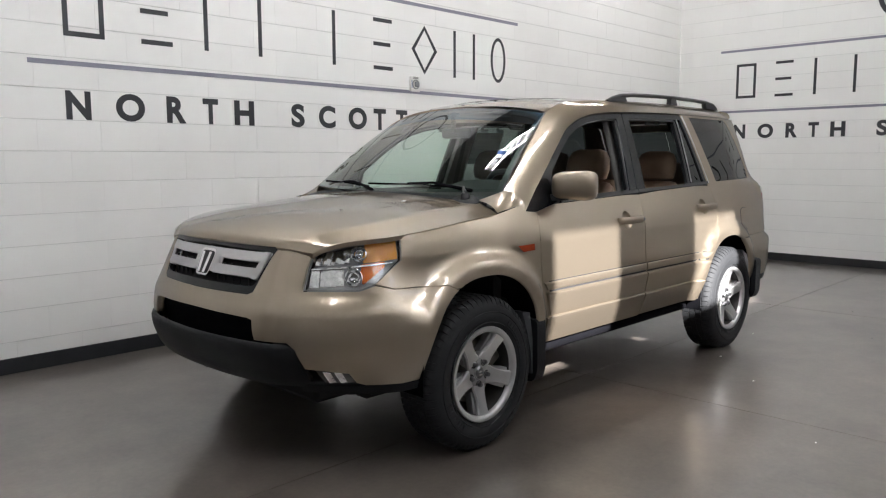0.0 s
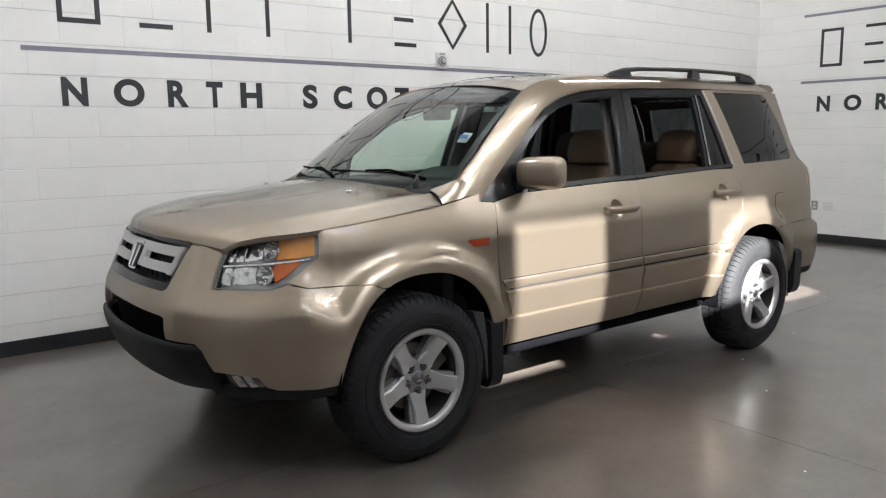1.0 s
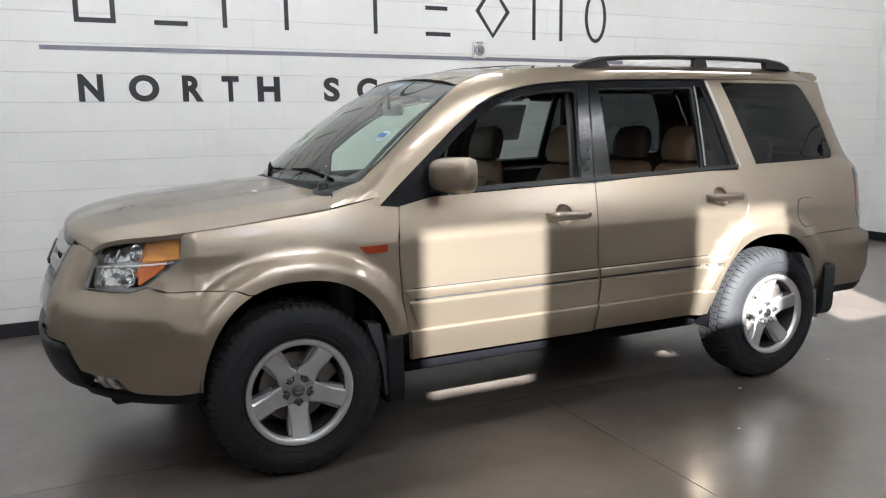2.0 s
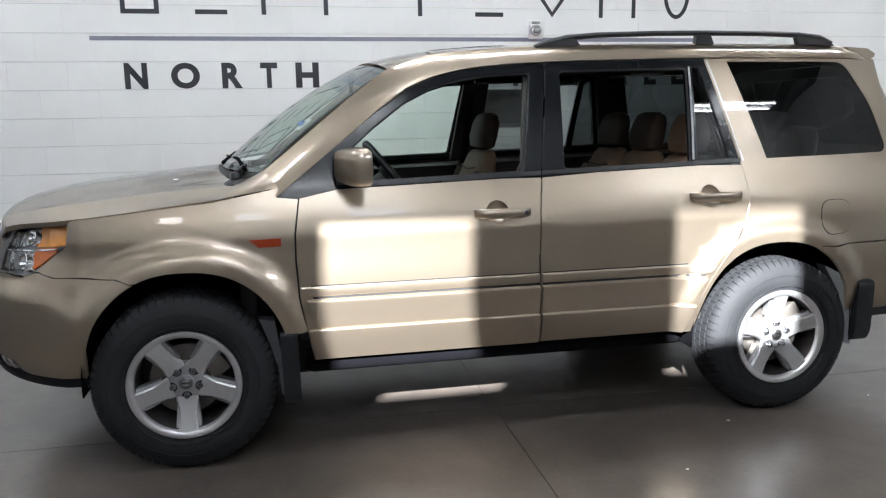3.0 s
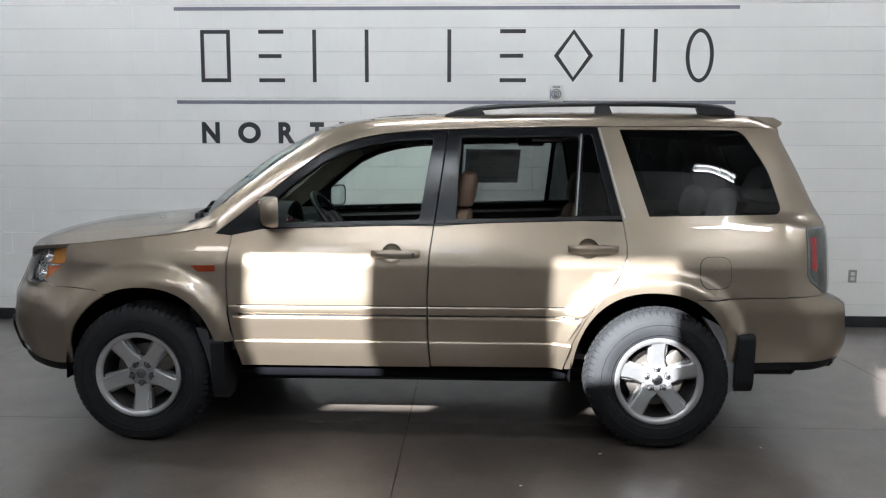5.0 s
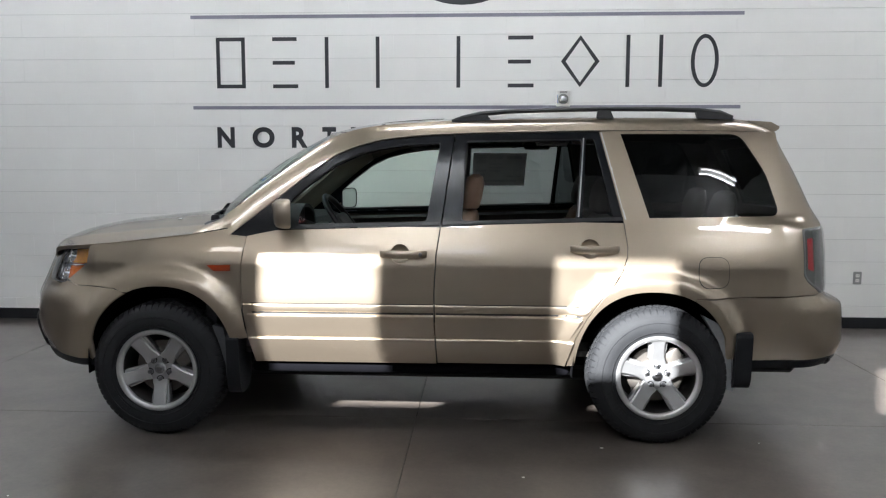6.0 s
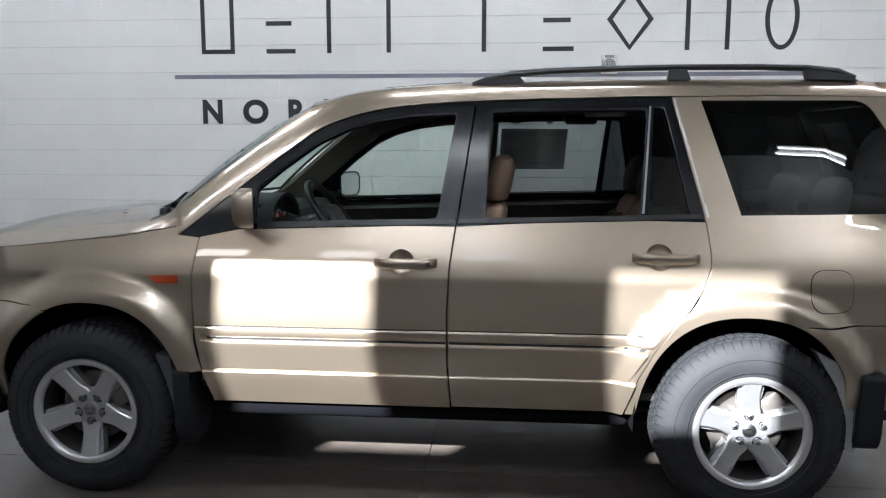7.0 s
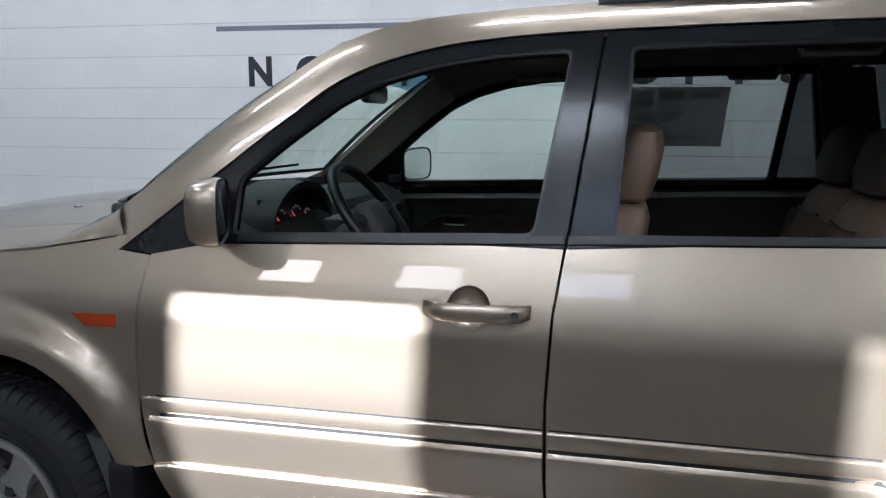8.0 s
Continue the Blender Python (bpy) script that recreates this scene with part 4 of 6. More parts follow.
# headlamps
for s in (-1, 1):
    lamp = thing("headlamp", "", "")
    lamp.parent = car
    f = flank(s)
    v, fc, n = skin(f, LAMP, step=0.05, rim=0.07, lift=-0.062, flip=(s > 0))
    raw("lamp_housing", v, fc, CLEAR_GREY, lamp, "", n)
    cx = sum(p[0] for p in LAMP) / len(LAMP)
    cz = sum(p[1] for p in LAMP) / len(LAMP)
    inner = [(cx + (q - cx) * 0.990, cz + (z - cz) * 0.972) for q, z in LAMP]
    v, fc, n = skin(f, LAMP, holes=[inner], step=0.05, bstep=0.03, rim=0.02, lift=-0.007, flip=(s > 0))
    raw("lamp_bezel", v, fc, LAMP_EDGE, lamp, "pale moulded lamp edge", n)
    # upper and lower reflectors, fluted in upright steps
    for nm, q0, q1, za, zb, count in (("high_beam_reflector", 0.668, 0.855, 0.928, 0.985, 7), ("low_beam_reflector", 0.648, 0.825, 0.832, 0.905, 4)):
        for k in range(count):
            a, b = q0 + (q1 - q0) * k / count, q0 + (q1 - q0) * (k + 0.96) / count
            up = 0.012 * (a - q0) / (q1 - q0)
            bow = 0.014 * math.sin(math.pi * (k + 0.5) / count)
            v, fc, n = skin(f, [(a, za + up), (b, za + up), (b + 0.004, zb + up), (a + 0.004, zb + up)], step=0.02, rim=0.02, edge=0.005, lift=-0.030 - bow - 0.006 * (k % 2), flip=(s > 0))
            raw(nm, v, fc, LAMP_SILVER, lamp, "bright fluted reflector", n)
    for nm, q0, z0, r in (("projector_ring", 0.872, 0.868, 0.036), ("high_beam_bowl", 0.900, 0.965, 0.032)):
        p = Vector(f(q0, z0))
        nn = map_normal(f, q0, z0)
        if nn.y * s < 0:
            nn = -nn
        nn = (nn + Vector((-0.5, 0, 0))).normalized()
        mm = Matrix.Translation(p - nn * 0.05) @ nn.to_track_quat("Y", "Z").to_matrix().to_4x4()
        bm = bmesh.new()
        lathe(bm, [(r * 1.12, 0.0), (r * 1.12, 0.034), (r, 0.036), (r * 0.92, 0.028), (r * 0.8, 0.012), (r * 0.55, 0.004), (r * 0.3, 0.0), (0.002, -0.002)], 28, m=mm)
        part(nm, bm, CHROME, lamp)
        bm = bmesh.new()
        lathe(bm, [(r * 0.62, 0.012), (r * 0.55, 0.024), (r * 0.3, 0.032), (0.002, 0.034)], 20, m=mm)
        part("projector_lens" if "ring" in nm else "bulb", bm, LENS if "ring" in nm else LAMP_SILVER, lamp)
    for nm, q0, q1, za, zb, lean, count, mat in (("amber_reflector", 0.945, 1.150, 0.932, 1.008, 0.04, 3, AMBER_BRIGHT), ("amber_reflector", 0.930, 1.120, 0.846, 0.926, 0.46, 4, AMBER_DEEP)):
        for k in range(count):
            a, b = q0 + (q1 - q0) * k / count, q0 + (q1 - q0) * (k + 0.995) / count
            la, lb = za + lean * (a - q0), za + lean * (b - q0)
            if lb > zb - 0.004:
                continue
            v, fc, n = skin(f, [(a, la), (b, lb), (b, zb + 0.05 * (b - q0)), (a, zb + 0.05 * (a - q0))], step=0.02, rim=0.015, edge=0.004, lift=-0.026 - 0.004 * (k % 2), flip=(s > 0))
            raw(nm, v, fc, mat, lamp, "amber turn signal section", n)
    bar = [(0.66, 0.909), (1.13, 0.930), (1.12, 0.924), (0.66, 0.903)]
    v, fc, n = skin(f, bar, step=0.03, rim=0.02, lift=-0.018, flip=(s > 0))
    raw("divider_bar", v, fc, LAMP_SILVER, lamp, "", n)
    v, fc, n = skin(f, LAMP, step=0.05, rim=0.0, lift=-0.002, flip=(s > 0))
    lens_ob = raw("lamp_lens", v, fc, LENS, lamp, "clear plastic lens", n)
    lens_ob.visible_shadow = False
    # fog lamp in the bumper's lower corner
    fog = [(0.690, 0.482), (0.800, 0.472), (0.838, 0.468), (0.865, 0.420), (0.715, 0.416)]
    v, fc, n = skin(f, fog, step=0.03, rim=0.02, lift=-0.012, flip=(s > 0))
    fog_ob = raw("fog_lamp", v, fc, TAIL_GREY, car, "clear fog lamp", n)
    for q0 in (0.722, 0.772):
        v, fc, n = skin(f, [(q0, 0.474), (q0 + 0.034, 0.470), (q0 + 0.044, 0.424), (q0 + 0.012, 0.422)], step=0.012, rim=0.008, edge=0.006, lift=-0.006, flip=(s > 0))
        raw("fog_reflector", v, fc, LAMP_SILVER, fog_ob, "bright fog reflector", n)

# rear bumper, tail lamps, tailgate
arch_rear = [p for p in arch_pts(1, 60, 25, 10)]
rb = [(1.534, 0.781), (2.0, 0.789)]
rb = qz(rb) + [(REAR_Q0 + 0.12, 0.792), (REAR_Q0 + 0.28, 0.794), (REAR_Q0 + 0.45, 0.798), (REAR_Q0 + 1.18, 0.802), (REAR_Q0 + 1.18, 0.46), (REAR_Q0 + 0.43, 0.46), (REAR_Q0 + 0.29, 0.455)] + qz([(2.05, 0.450), (1.86, 0.445), (1.70, 0.452)]) + qz(list(reversed(arch_rear)))
two_sided("rear_bumper", rb, PAINT, step=0.04, bstep=0.03, rim=0.03, edge=0.004)
rl = qz([(1.72, 0.442), (1.86, 0.438), (2.05, 0.443)]) + [(REAR_Q0 + 0.29, 0.449), (REAR_Q0 + 0.43, 0.455), (REAR_Q0 + 1.18, 0.455), (REAR_Q0 + 1.18, 0.41), (REAR_Q0 + 0.3, 0.41)] + qz([(1.8, 0.40), (1.72, 0.40)])
two_sided("rear_valance", rl, PLASTIC, step=0.05, rim=0.03, lift=0.002, label="black lower valance")
for s in (-1, 1):
    tl = [(REAR_Q0 + q, z) for q, z in [(0.140, 0.906), (0.140, 1.128), (0.156, 1.147), (0.40, 1.154), (0.42, 1.12), (0.42, 0.86), (0.36, 0.806), (0.292, 0.805), (0.171, 0.870)]]
    v, fc, n = skin(flank(s), tl, step=0.03, rim=0.02, lift=-0.004, flip=(s > 0))
    tail = raw("tail_lamp", v, fc, TAIL_GREY, car, "clear and red tail lamp", n)
    tr = [(REAR_Q0 + q, z) for q, z in [(0.168, 0.935), (0.168, 1.092), (0.215, 1.098), (0.215, 0.922)]]
    v, fc, n = skin(flank(s), tr, step=0.02, rim=0.008, lift=0.001, flip=(s > 0))
    raw("brake_light", v, fc, RED_LENS, tail, "red brake light", n)
    tq, tz = sum(q[0] for q in tl) / len(tl), sum(q[1] for q in tl) / len(tl)
    tin = [(tq + (q - tq) * 0.94, tz + (z - tz) * 0.955) for q, z in tl]
    v, fc, n = skin(flank(s), tl, holes=[tin], step=0.03, bstep=0.02, rim=0.012, lift=0.001, flip=(s > 0))
    raw("lamp_edge", v, fc, LAMP_EDGE, tail, "pale silver lamp edge", n)
    for k in range(5):
        z0 = 0.90 + 0.045 * k
        v, fc, n = skin(flank(s), [(REAR_Q0 + 0.225, z0), (REAR_Q0 + 0.30, z0), (REAR_Q0 + 0.30, z0 + 0.034), (REAR_Q0 + 0.225, z0 + 0.034)], step=0.02, rim=0.01, edge=0.004, lift=0.0, flip=(s > 0))
        raw("reflector_step", v, fc, TAIL_GREY, tail, "smoked lamp reflector", n)
    v, fc, n = skin(flank(s), tl, step=0.03, rim=0.0, lift=0.004, flip=(s > 0))
    raw("tail_lens", v, fc, LENS, tail, "", n).visible_shadow = False
tg = [(REAR_Q0 + q, z) for q, z in [(0.37, 0.806), (1.18, 0.808), (1.18, 1.66), (0.13, 1.66), (0.25, 1.602), (0.367, 1.456), (0.417, 1.19), (0.43, 1.16), (0.43, 0.855)]]
tw = [(REAR_Q0 + q, z) for q, z in [(0.52, 1.22), (1.179, 1.22), (1.179, 1.60), (0.48, 1.59)]]
tgp = tg[:2] + [(REAR_Q0 + 1.18, 1.22)] + [tw[0], tw[3]] + [(REAR_Q0 + 1.18, 1.60)] + tg[2:]
two_sided("tailgate", tgp, PAINT, step=0.05, rim=0.02)
two_sided("rear_window", tw, GLASS_DARK, step=0.08, rim=0.0, lift=-0.004, label="dark rear glass")

# side rail: A pillar and roof edge in one sweep
RAIL = [
    ((-0.952, 1.100), (-1.004, 0.768, 1.200)),
    ((-0.83, 1.197), (-0.885, 0.742, 1.292)),
    ((-0.679, 1.316), (-0.735, 0.700, 1.412)),
    ((-0.53, 1.433), (-0.585, 0.655, 1.527)),
    ((-0.377, 1.540), (-0.445, 0.615, 1.622)),
    ((-0.223, 1.596), (-0.26, 0.590, 1.684)),
    ((-0.067, 1.626), (-0.08, 0.580, 1.706)),
    ((0.183, 1.646), (0.183, 0.575, 1.722)),
    ((0.60, 1.659), (0.60, 0.575, 1.733)),
    ((1.051, 1.666), (1.051, 0.573, 1.738)),
    ((1.50, 1.667), (1.50, 0.570, 1.737)),
    ((1.80, 1.664), (1.80, 0.563, 1.731)),
    ((1.93, 1.661), (1.94, 0.550, 1.712)),
    ((1.985, 1.640), (2.00, 0.540, 1.680)),
]
acc = [0.0]
for a, b in zip(RAIL, RAIL[1:]):
    acc.append(acc[-1] + math.hypot(b[0][0] - a[0][0], b[0][1] - a[0][1]))
rail_lo = [spl([(t, r[0][k]) for t, r in zip(acc, RAIL)]) for k in (0, 1)]
rail_hi = [spl([(t, r[1][k]) for t, r in zip(acc, RAIL)]) for k in (0, 1, 2)]


def rail_pt(t, v):
    x, z = rail_lo[0](t), rail_lo[1](t)
    a = Vector((x, side_y(x, z), z))
    b = Vector([c(t) for c in rail_hi])
    mid = (a + b) / 2 + Vector((-0.005 if t < 0.9 else 0.0, 0.011, 0.008))
    p = a * (1 - v) ** 2 + mid * 2 * v * (1 - v) + b * v * v
    return p


for s in (-1, 1):
    bm = bmesh.new()
    rows = []
    n = 70
    for i in range(n + 1):
        t = acc[-1] * i / n
        p0, p1 = rail_pt(t, 0.0), rail_pt(t, 1.0)
        r = [p0 + Vector((0, -0.03, -0.004))] + [rail_pt(t, v / 8) for v in range(9)] + [p1 + Vector((0, -0.012, -0.012))]
        rows.append([(p.x, s * p.y, p.z) for p in r])
    loft(bm, rows)
    part("roof_rail_panel", bm, PAINT, car, "body-coloured windscreen pillar and roof edge")

# roof skin
def roof_pt(x, v):
    """v runs from -1 to 1 across."""
    lo, hi = acc[4], acc[-1]
    for _ in range(30):
        m = (lo + hi) / 2
        if rail_hi[0](m) < x:
            lo = m
        else:
            hi = m
    ye, ze = rail_hi[1](lo) - 0.004, rail_hi[2](lo)
    zc = spl([(-0.52, 1.672), (-0.35, 1.710), (-0.1, 1.742), (0.3, 1.760), (1.0, 1.768), (1.6, 1.762), (1.9, 1.742), (2.02, 1.715)])(x)
    return (x, v * ye, ze + (zc - ze) * (1 - abs(v) ** 2.4))


bm = bmesh.new()
rows = []
for i in range(49):
    u = i / 48
    row = []
    for j in range(-14, 15):
        v = j / 14
        x0 = -0.445 - 0.07 * (1 - v * v)
        row.append(roof_pt(x0 + (1.985 - x0) * u, v))
    rows.append(row)
loft(bm, rows)
part("roof", bm, PAINT, car)
# sunroof panel
bm = bmesh.new()
loft(bm, [[tuple(Vector(roof_pt(x, v)) + Vector((0, 0, 0.003))) for v in (-0.62, -0.3, 0, 0.3, 0.62)] for x in (-0.18, 0.0, 0.18)])
part("sunroof", bm, GLASS_DARK, car, "dark glass sunroof")
# spoiler
bm = bmesh.new()
loft(bm, [[(1.88, y, 1.735 - 0.02 * abs(y)), (2.00, y, 1.728 - 0.02 * abs(y)), (2.065 - 0.03 * abs(y), y, 1.702 - 0.02 * abs(y)), (2.060 - 0.03 * abs(y), y, 1.688 - 0.02 * abs(y)), (2.00, y, 1.650), (1.93, y, 1.665)] for y in [-0.58 + 1.16 * k / 12 for k in range(13)]], closed=True, cap=True)
part("spoiler", bm, PAINT, car)

# roof luggage rails
for s in (-1, 1):
    rail = thing("luggage_rail", "", "")
    rail.parent = car
    y0 = s * 0.575
    path = [(0.24, y0, 1.722), (0.30, y0, 1.740), (0.40, y0, 1.762), (0.55, y0, 1.775), (0.85, y0, 1.784), (1.10, y0, 1.787), (1.40, y0, 1.786), (1.60, y0, 1.780), (1.72, y0, 1.766), (1.79, y0, 1.742)]
    part("rail_bar", tube(bmesh.new(), path, [0.012, 0.018, 0.020, 0.018, 0.017, 0.017, 0.017, 0.019, 0.020, 0.014], 10, flat=0.75), RAIL_GREY, rail, "matt black roof rail")
    for nm, pts in (("rail_foot", [(0.235, 1.715), (0.46, 1.728), (0.44, 1.752), (0.40, 1.768), (0.30, 1.745)]), ("rail_stand", [(1.045, 1.735), (1.14, 1.735), (1.12, 1.78), (1.05, 1.78)]), ("rail_foot", [(1.60, 1.735), (1.80, 1.728), (1.74, 1.765), (1.64, 1.778), (1.585, 1.778)])):
        part(nm, slab(pts, 0.034, lambda u, v, d: (u, y0 - 0.017 + d, v)), RAIL_GREY, rail)

# bonnet
hood_c = [(-2.180, 0.994), (-2.172, 1.023), (-2.135, 1.056), (-2.050, 1.087), (-1.85, 1.126), (-1.66, 1.147), (-1.45, 1.168), (-1.240, 1.186)]
hood_e = [(-2.074, 0.615, 0.968), (-2.032, 0.672, 1.000), (-1.967, 0.722, 1.016), (-1.79, None, 1.034), (-1.64, None, 1.0475), (-1.40, None, 1.0745), (-1.172, None, 1.101)]
tk = [0, 0.035, 0.085, 0.17, 0.38, 0.57, 0.78, 1.0]
hc = [spl(list(zip(tk, [p[k] for p in hood_c]))) for k in (0, 1)]
he_y = [(p[1] if p[1] else side_y(p[0], p[2]) - 0.006) for p in hood_e]
te = [0, 0.05, 0.12, 0.32, 0.48, 0.74, 1.0]
he = [spl(list(zip(te, [p[0] for p in hood_e]))), spl(list(zip(te, he_y))), spl(list(zip(te, [p[2] for p in hood_e])))]


hood_rear = spl([(0.0, -1.240), (0.4, -1.207), (0.6, -1.165), (0.78, -1.112), (0.88, -1.122), (1.0, -1.168)])


hood_fold = cub([(-0.25, 0.055), (0.0, 0.0), (0.25, 0.055), (0.5, 0.215), (0.68, 0.375), (0.76, 0.445), (0.80, 0.487), (0.825, 0.537), (0.85, 0.617), (0.92, 0.815), (1.0, 1.0)])


def hood_pt(u, v):
    a = abs(v)
    cx, cz = hc[0](u), hc[1](u)
    ex, ey, ez = he[0](u), he[1](u), he[2](u)
    fold = hood_fold(a)
    sweep = smooth01((u - 0.55) / 0.45) * (hood_rear(a) - (-1.240 + (-1.172 + 1.240) * a ** 2.2))
    return Vector((cx + (ex - cx) * a ** 2.2 + sweep, (1 if v >= 0 else -1) * ey * a, cz + (ez - cz) * fold))


bm = bmesh.new()
rows = []
for i in range(61):
    u = (i / 60) ** 1.3
    r = [hood_pt(u, j / 64) for j in range(-64, 65)]
    r = [r[0] + Vector((0, 0.004, -0.02))] + r + [r[-1] + Vector((0, -0.004, -0.02))]
    rows.append(r)
rows = [[p + Vector((0.012, 0, -0.022)) for p in rows[0]]] + rows + [[p + Vector((0.0, 0, -0.02)) for p in rows[-1]]]
loft(bm, rows)
part("bonnet", bm, PAINT, car)
for s in (-1, 1):
    p = hood_pt(0.80, s * 0.52)
    part("washer_jet", boxed(p.x - 0.014, p.x + 0.010, p.y - 0.008, p.y + 0.008, p.z - 0.002, p.z + 0.009, 0.003, 2), CHROME, car)

# windscreen, cowl and wipers
ws_b = lambda v: Vector((-1.005 - 0.21 * (1 - v * v), 0.765 * v, 1.198 - 0.008 * (1 - v * v)))
ws_t = lambda v: Vector((-0.447 - 0.072 * (1 - v * v), 0.612 * v, 1.619 + 0.052 * (1 - v * v)))


def ws_pt(u, v):
    p = ws_b(v).lerp(ws_t(v), u)
    return p + Vector((-0.5, 0, 0.86)) * 0.035 * 4 * u * (1 - u) * (1 - 0.4 * v * v)


def sheet(name, u0, u1, v0, v1, material, parent, label, off=0.0, nu=12, nv=24):
    bm = bmesh.new()
    loft(bm, [[ws_pt(u0 + (u1 - u0) * i / nu, v0 + (v1 - v0) * j / nv) + Vector((-0.6, 0, 0.8)) * off for j in range(nv + 1)] for i in range(nu + 1)])
    return part(name, bm, material, parent, label)


screen = sheet("windscreen", 0.0, 0.80, -0.985, 0.985, GLASS_GREEN, car, "green-tinted windscreen")
sheet("shade_band", 0.80, 0.985, -0.985, 0.985, GLASS_BAND, screen, "blue shade band", nu=5)
for nm, a in (("edge", (0.0, 0.03, -0.985, 0.985)), ("edge", (0.955, 1.0, -0.985, 0.985)), ("edge", (0.0, 1.0, -0.995, -0.955)), ("edge", (0.0, 1.0, 0.955, 0.995))):
    sheet("black_border", *a, TRIM_BLACK, screen, "black ceramic border", off=-0.003, nu=14, nv=14)
bm = bmesh.new()
loft(bm, [[(-1.03 - 0.215 * (1 - v * v) + dx, 0.70 * v, 1.160 + dz - 0.02 * abs(v)) for v in [k / 12 for k in range(-12, 13)]] for dx, dz in ((-0.035, -0.03), (-0.02, 0.015), (0.03, 0.03), (0.05, 0.0))])
part("cowl", bm, PLASTIC, car, "black cowl panel")
for y0, y1 in ((-0.62, 0.05), (0.0, 0.60)):
    p0 = ws_pt(0.02, y0 / 0.765) + Vector((-0.014, 0, 0.010))
    p1 = ws_pt(0.045, y1 / 0.765) + Vector((-0.012, 0, 0.012))
    w = thing("wiper", "", "")
    w.parent = car
    part("wiper_arm", tube(bmesh.new(), [p0 + Vector((0, 0, -0.015)), p0.lerp(p1, 0.35) + Vector((0, 0, 0.018)), p0.lerp(p1, 0.6) + Vector((0, 0, 0.010))], [0.010, 0.007, 0.005], 8), SILL_BLACK, w)
    part("wiper_blade", tube(bmesh.new(), [p0.lerp(p1, 0.1) + Vector((0.012, 0, 0.0)), p0.lerp(p1, 0.5) + Vector((0.008, 0, 0.004)), p1], 0.0055, 8), SILL_BLACK, w)

for s in (-1, 1):
    bm = bmesh.new()
    rings = []
    for k, (r, up) in enumerate(((1.0, -0.02), (0.96, 0.004), (0.80, 0.012), (0.5, 0.017), (0.1, 0.019))):
        ring = []
        for j in range(24):
            a = 2 * math.pi * j / 24
            dx, dy = 0.080 * r * math.cos(a), 0.120 * r * math.sin(a)
            ring.append((-1.095 + dx - 0.25 * dy, s * (0.585 + dy), 1.152 + up + 0.16 * dx - 0.10 * dy))
        rings.append(ring)
    loft(bm, rings, closed=True, cap=True)
    part("cowl_end", bm, PLASTIC, car, "black moulded cowl end below the windscreen")
bm = bmesh.new()
lathe(bm, [(0.026, 0.0), (0.025, 0.022), (0.019, 0.032), (0.002, 0.036)], 16, m=Matrix.Translation((-1.120, -0.610, 1.158)) @ Matrix.Rotation(radians(90), 4, "X"))
pivot = part("wiper_pivot", bm, TRIM_BLACK, car, "black wiper pivot cap")
part("pivot_arm", tube(bmesh.new(), [(-1.120, -0.610, 1.186), (-1.080, -0.56, 1.214), (-1.08, -0.44, 1.224)], [0.013, 0.010, 0.007], 8), TRIM_BLACK, pivot)

# door mirrors
for s in (-1, 1):
    mir = thing("door_mirror", "", "")
    mir.parent = car
    turn = radians(15)
    n_ax, w_ax = Vector((math.cos(turn), -s * math.sin(turn), 0)), Vector((math.sin(turn), s * math.cos(turn), 0))
    mid = Vector((-0.640, s * 0.942, 1.222))

    def mir_ring(d, sc, hw=0.118, hh=0.077, e=0.5):
        out = []
        for j in range(28):
            a = 2 * math.pi * j / 28
            c, sn = math.cos(a), math.sin(a)
            pw = hw * abs(c) ** e * (1 if c >= 0 else -1) * sc
            pz = hh * abs(sn) ** e * (1 if sn >= 0 else -1) * sc
            out.append(mid + n_ax * (d + 0.012 * (pw / hw)) + w_ax * pw + Vector((0, 0, pz * (1 + 0.06 * pw / hw))))
        return out
    bm = bmesh.new()
    loft(bm, [mir_ring(d, sc) for d, sc in ((-0.052, 0.40), (-0.049, 0.66), (-0.040, 0.86), (-0.024, 0.96), (-0.004, 1.0), (0.020, 1.01), (0.028, 0.985), (0.024, 0.94))], closed=True, cap=True)
    part("mirror_shell", bm, PAINT, mir)
    bm = bmesh.new()
    bm.faces.new([bm.verts.new(p) for p in mir_ring(0.0265, 0.90)])
    part("mirror_pane", bm, MIRROR_GLASS, mir, "mirror glass")
    bm = bmesh.new()
    loft(bm, [mir_ring(0.029, 0.985), mir_ring(0.0305, 0.95), mir_ring(0.0255, 0.905)], closed=True)
    part("mirror_rim", bm, TRIM_BLACK, mir)
    bm = bmesh.new()
    y = lambda a: s * a
    loft(bm, [[(-0.715, y(0.79), 1.142), (-0.655, y(0.79), 1.146), (-0.655, y(0.79), 1.184), (-0.715, y(0.79), 1.180)], [(-0.705, y(0.84), 1.140), (-0.650, y(0.84), 1.142), (-0.650, y(0.84), 1.176), (-0.705, y(0.84), 1.174)], [(-0.675, y(0.93), 1.148), (-0.645, y(0.93), 1.149), (-0.645, y(0.93), 1.166), (-0.675, y(0.93), 1.166)]], closed=True, cap=True)
    part("mirror_arm", bm, PLASTIC, mir)

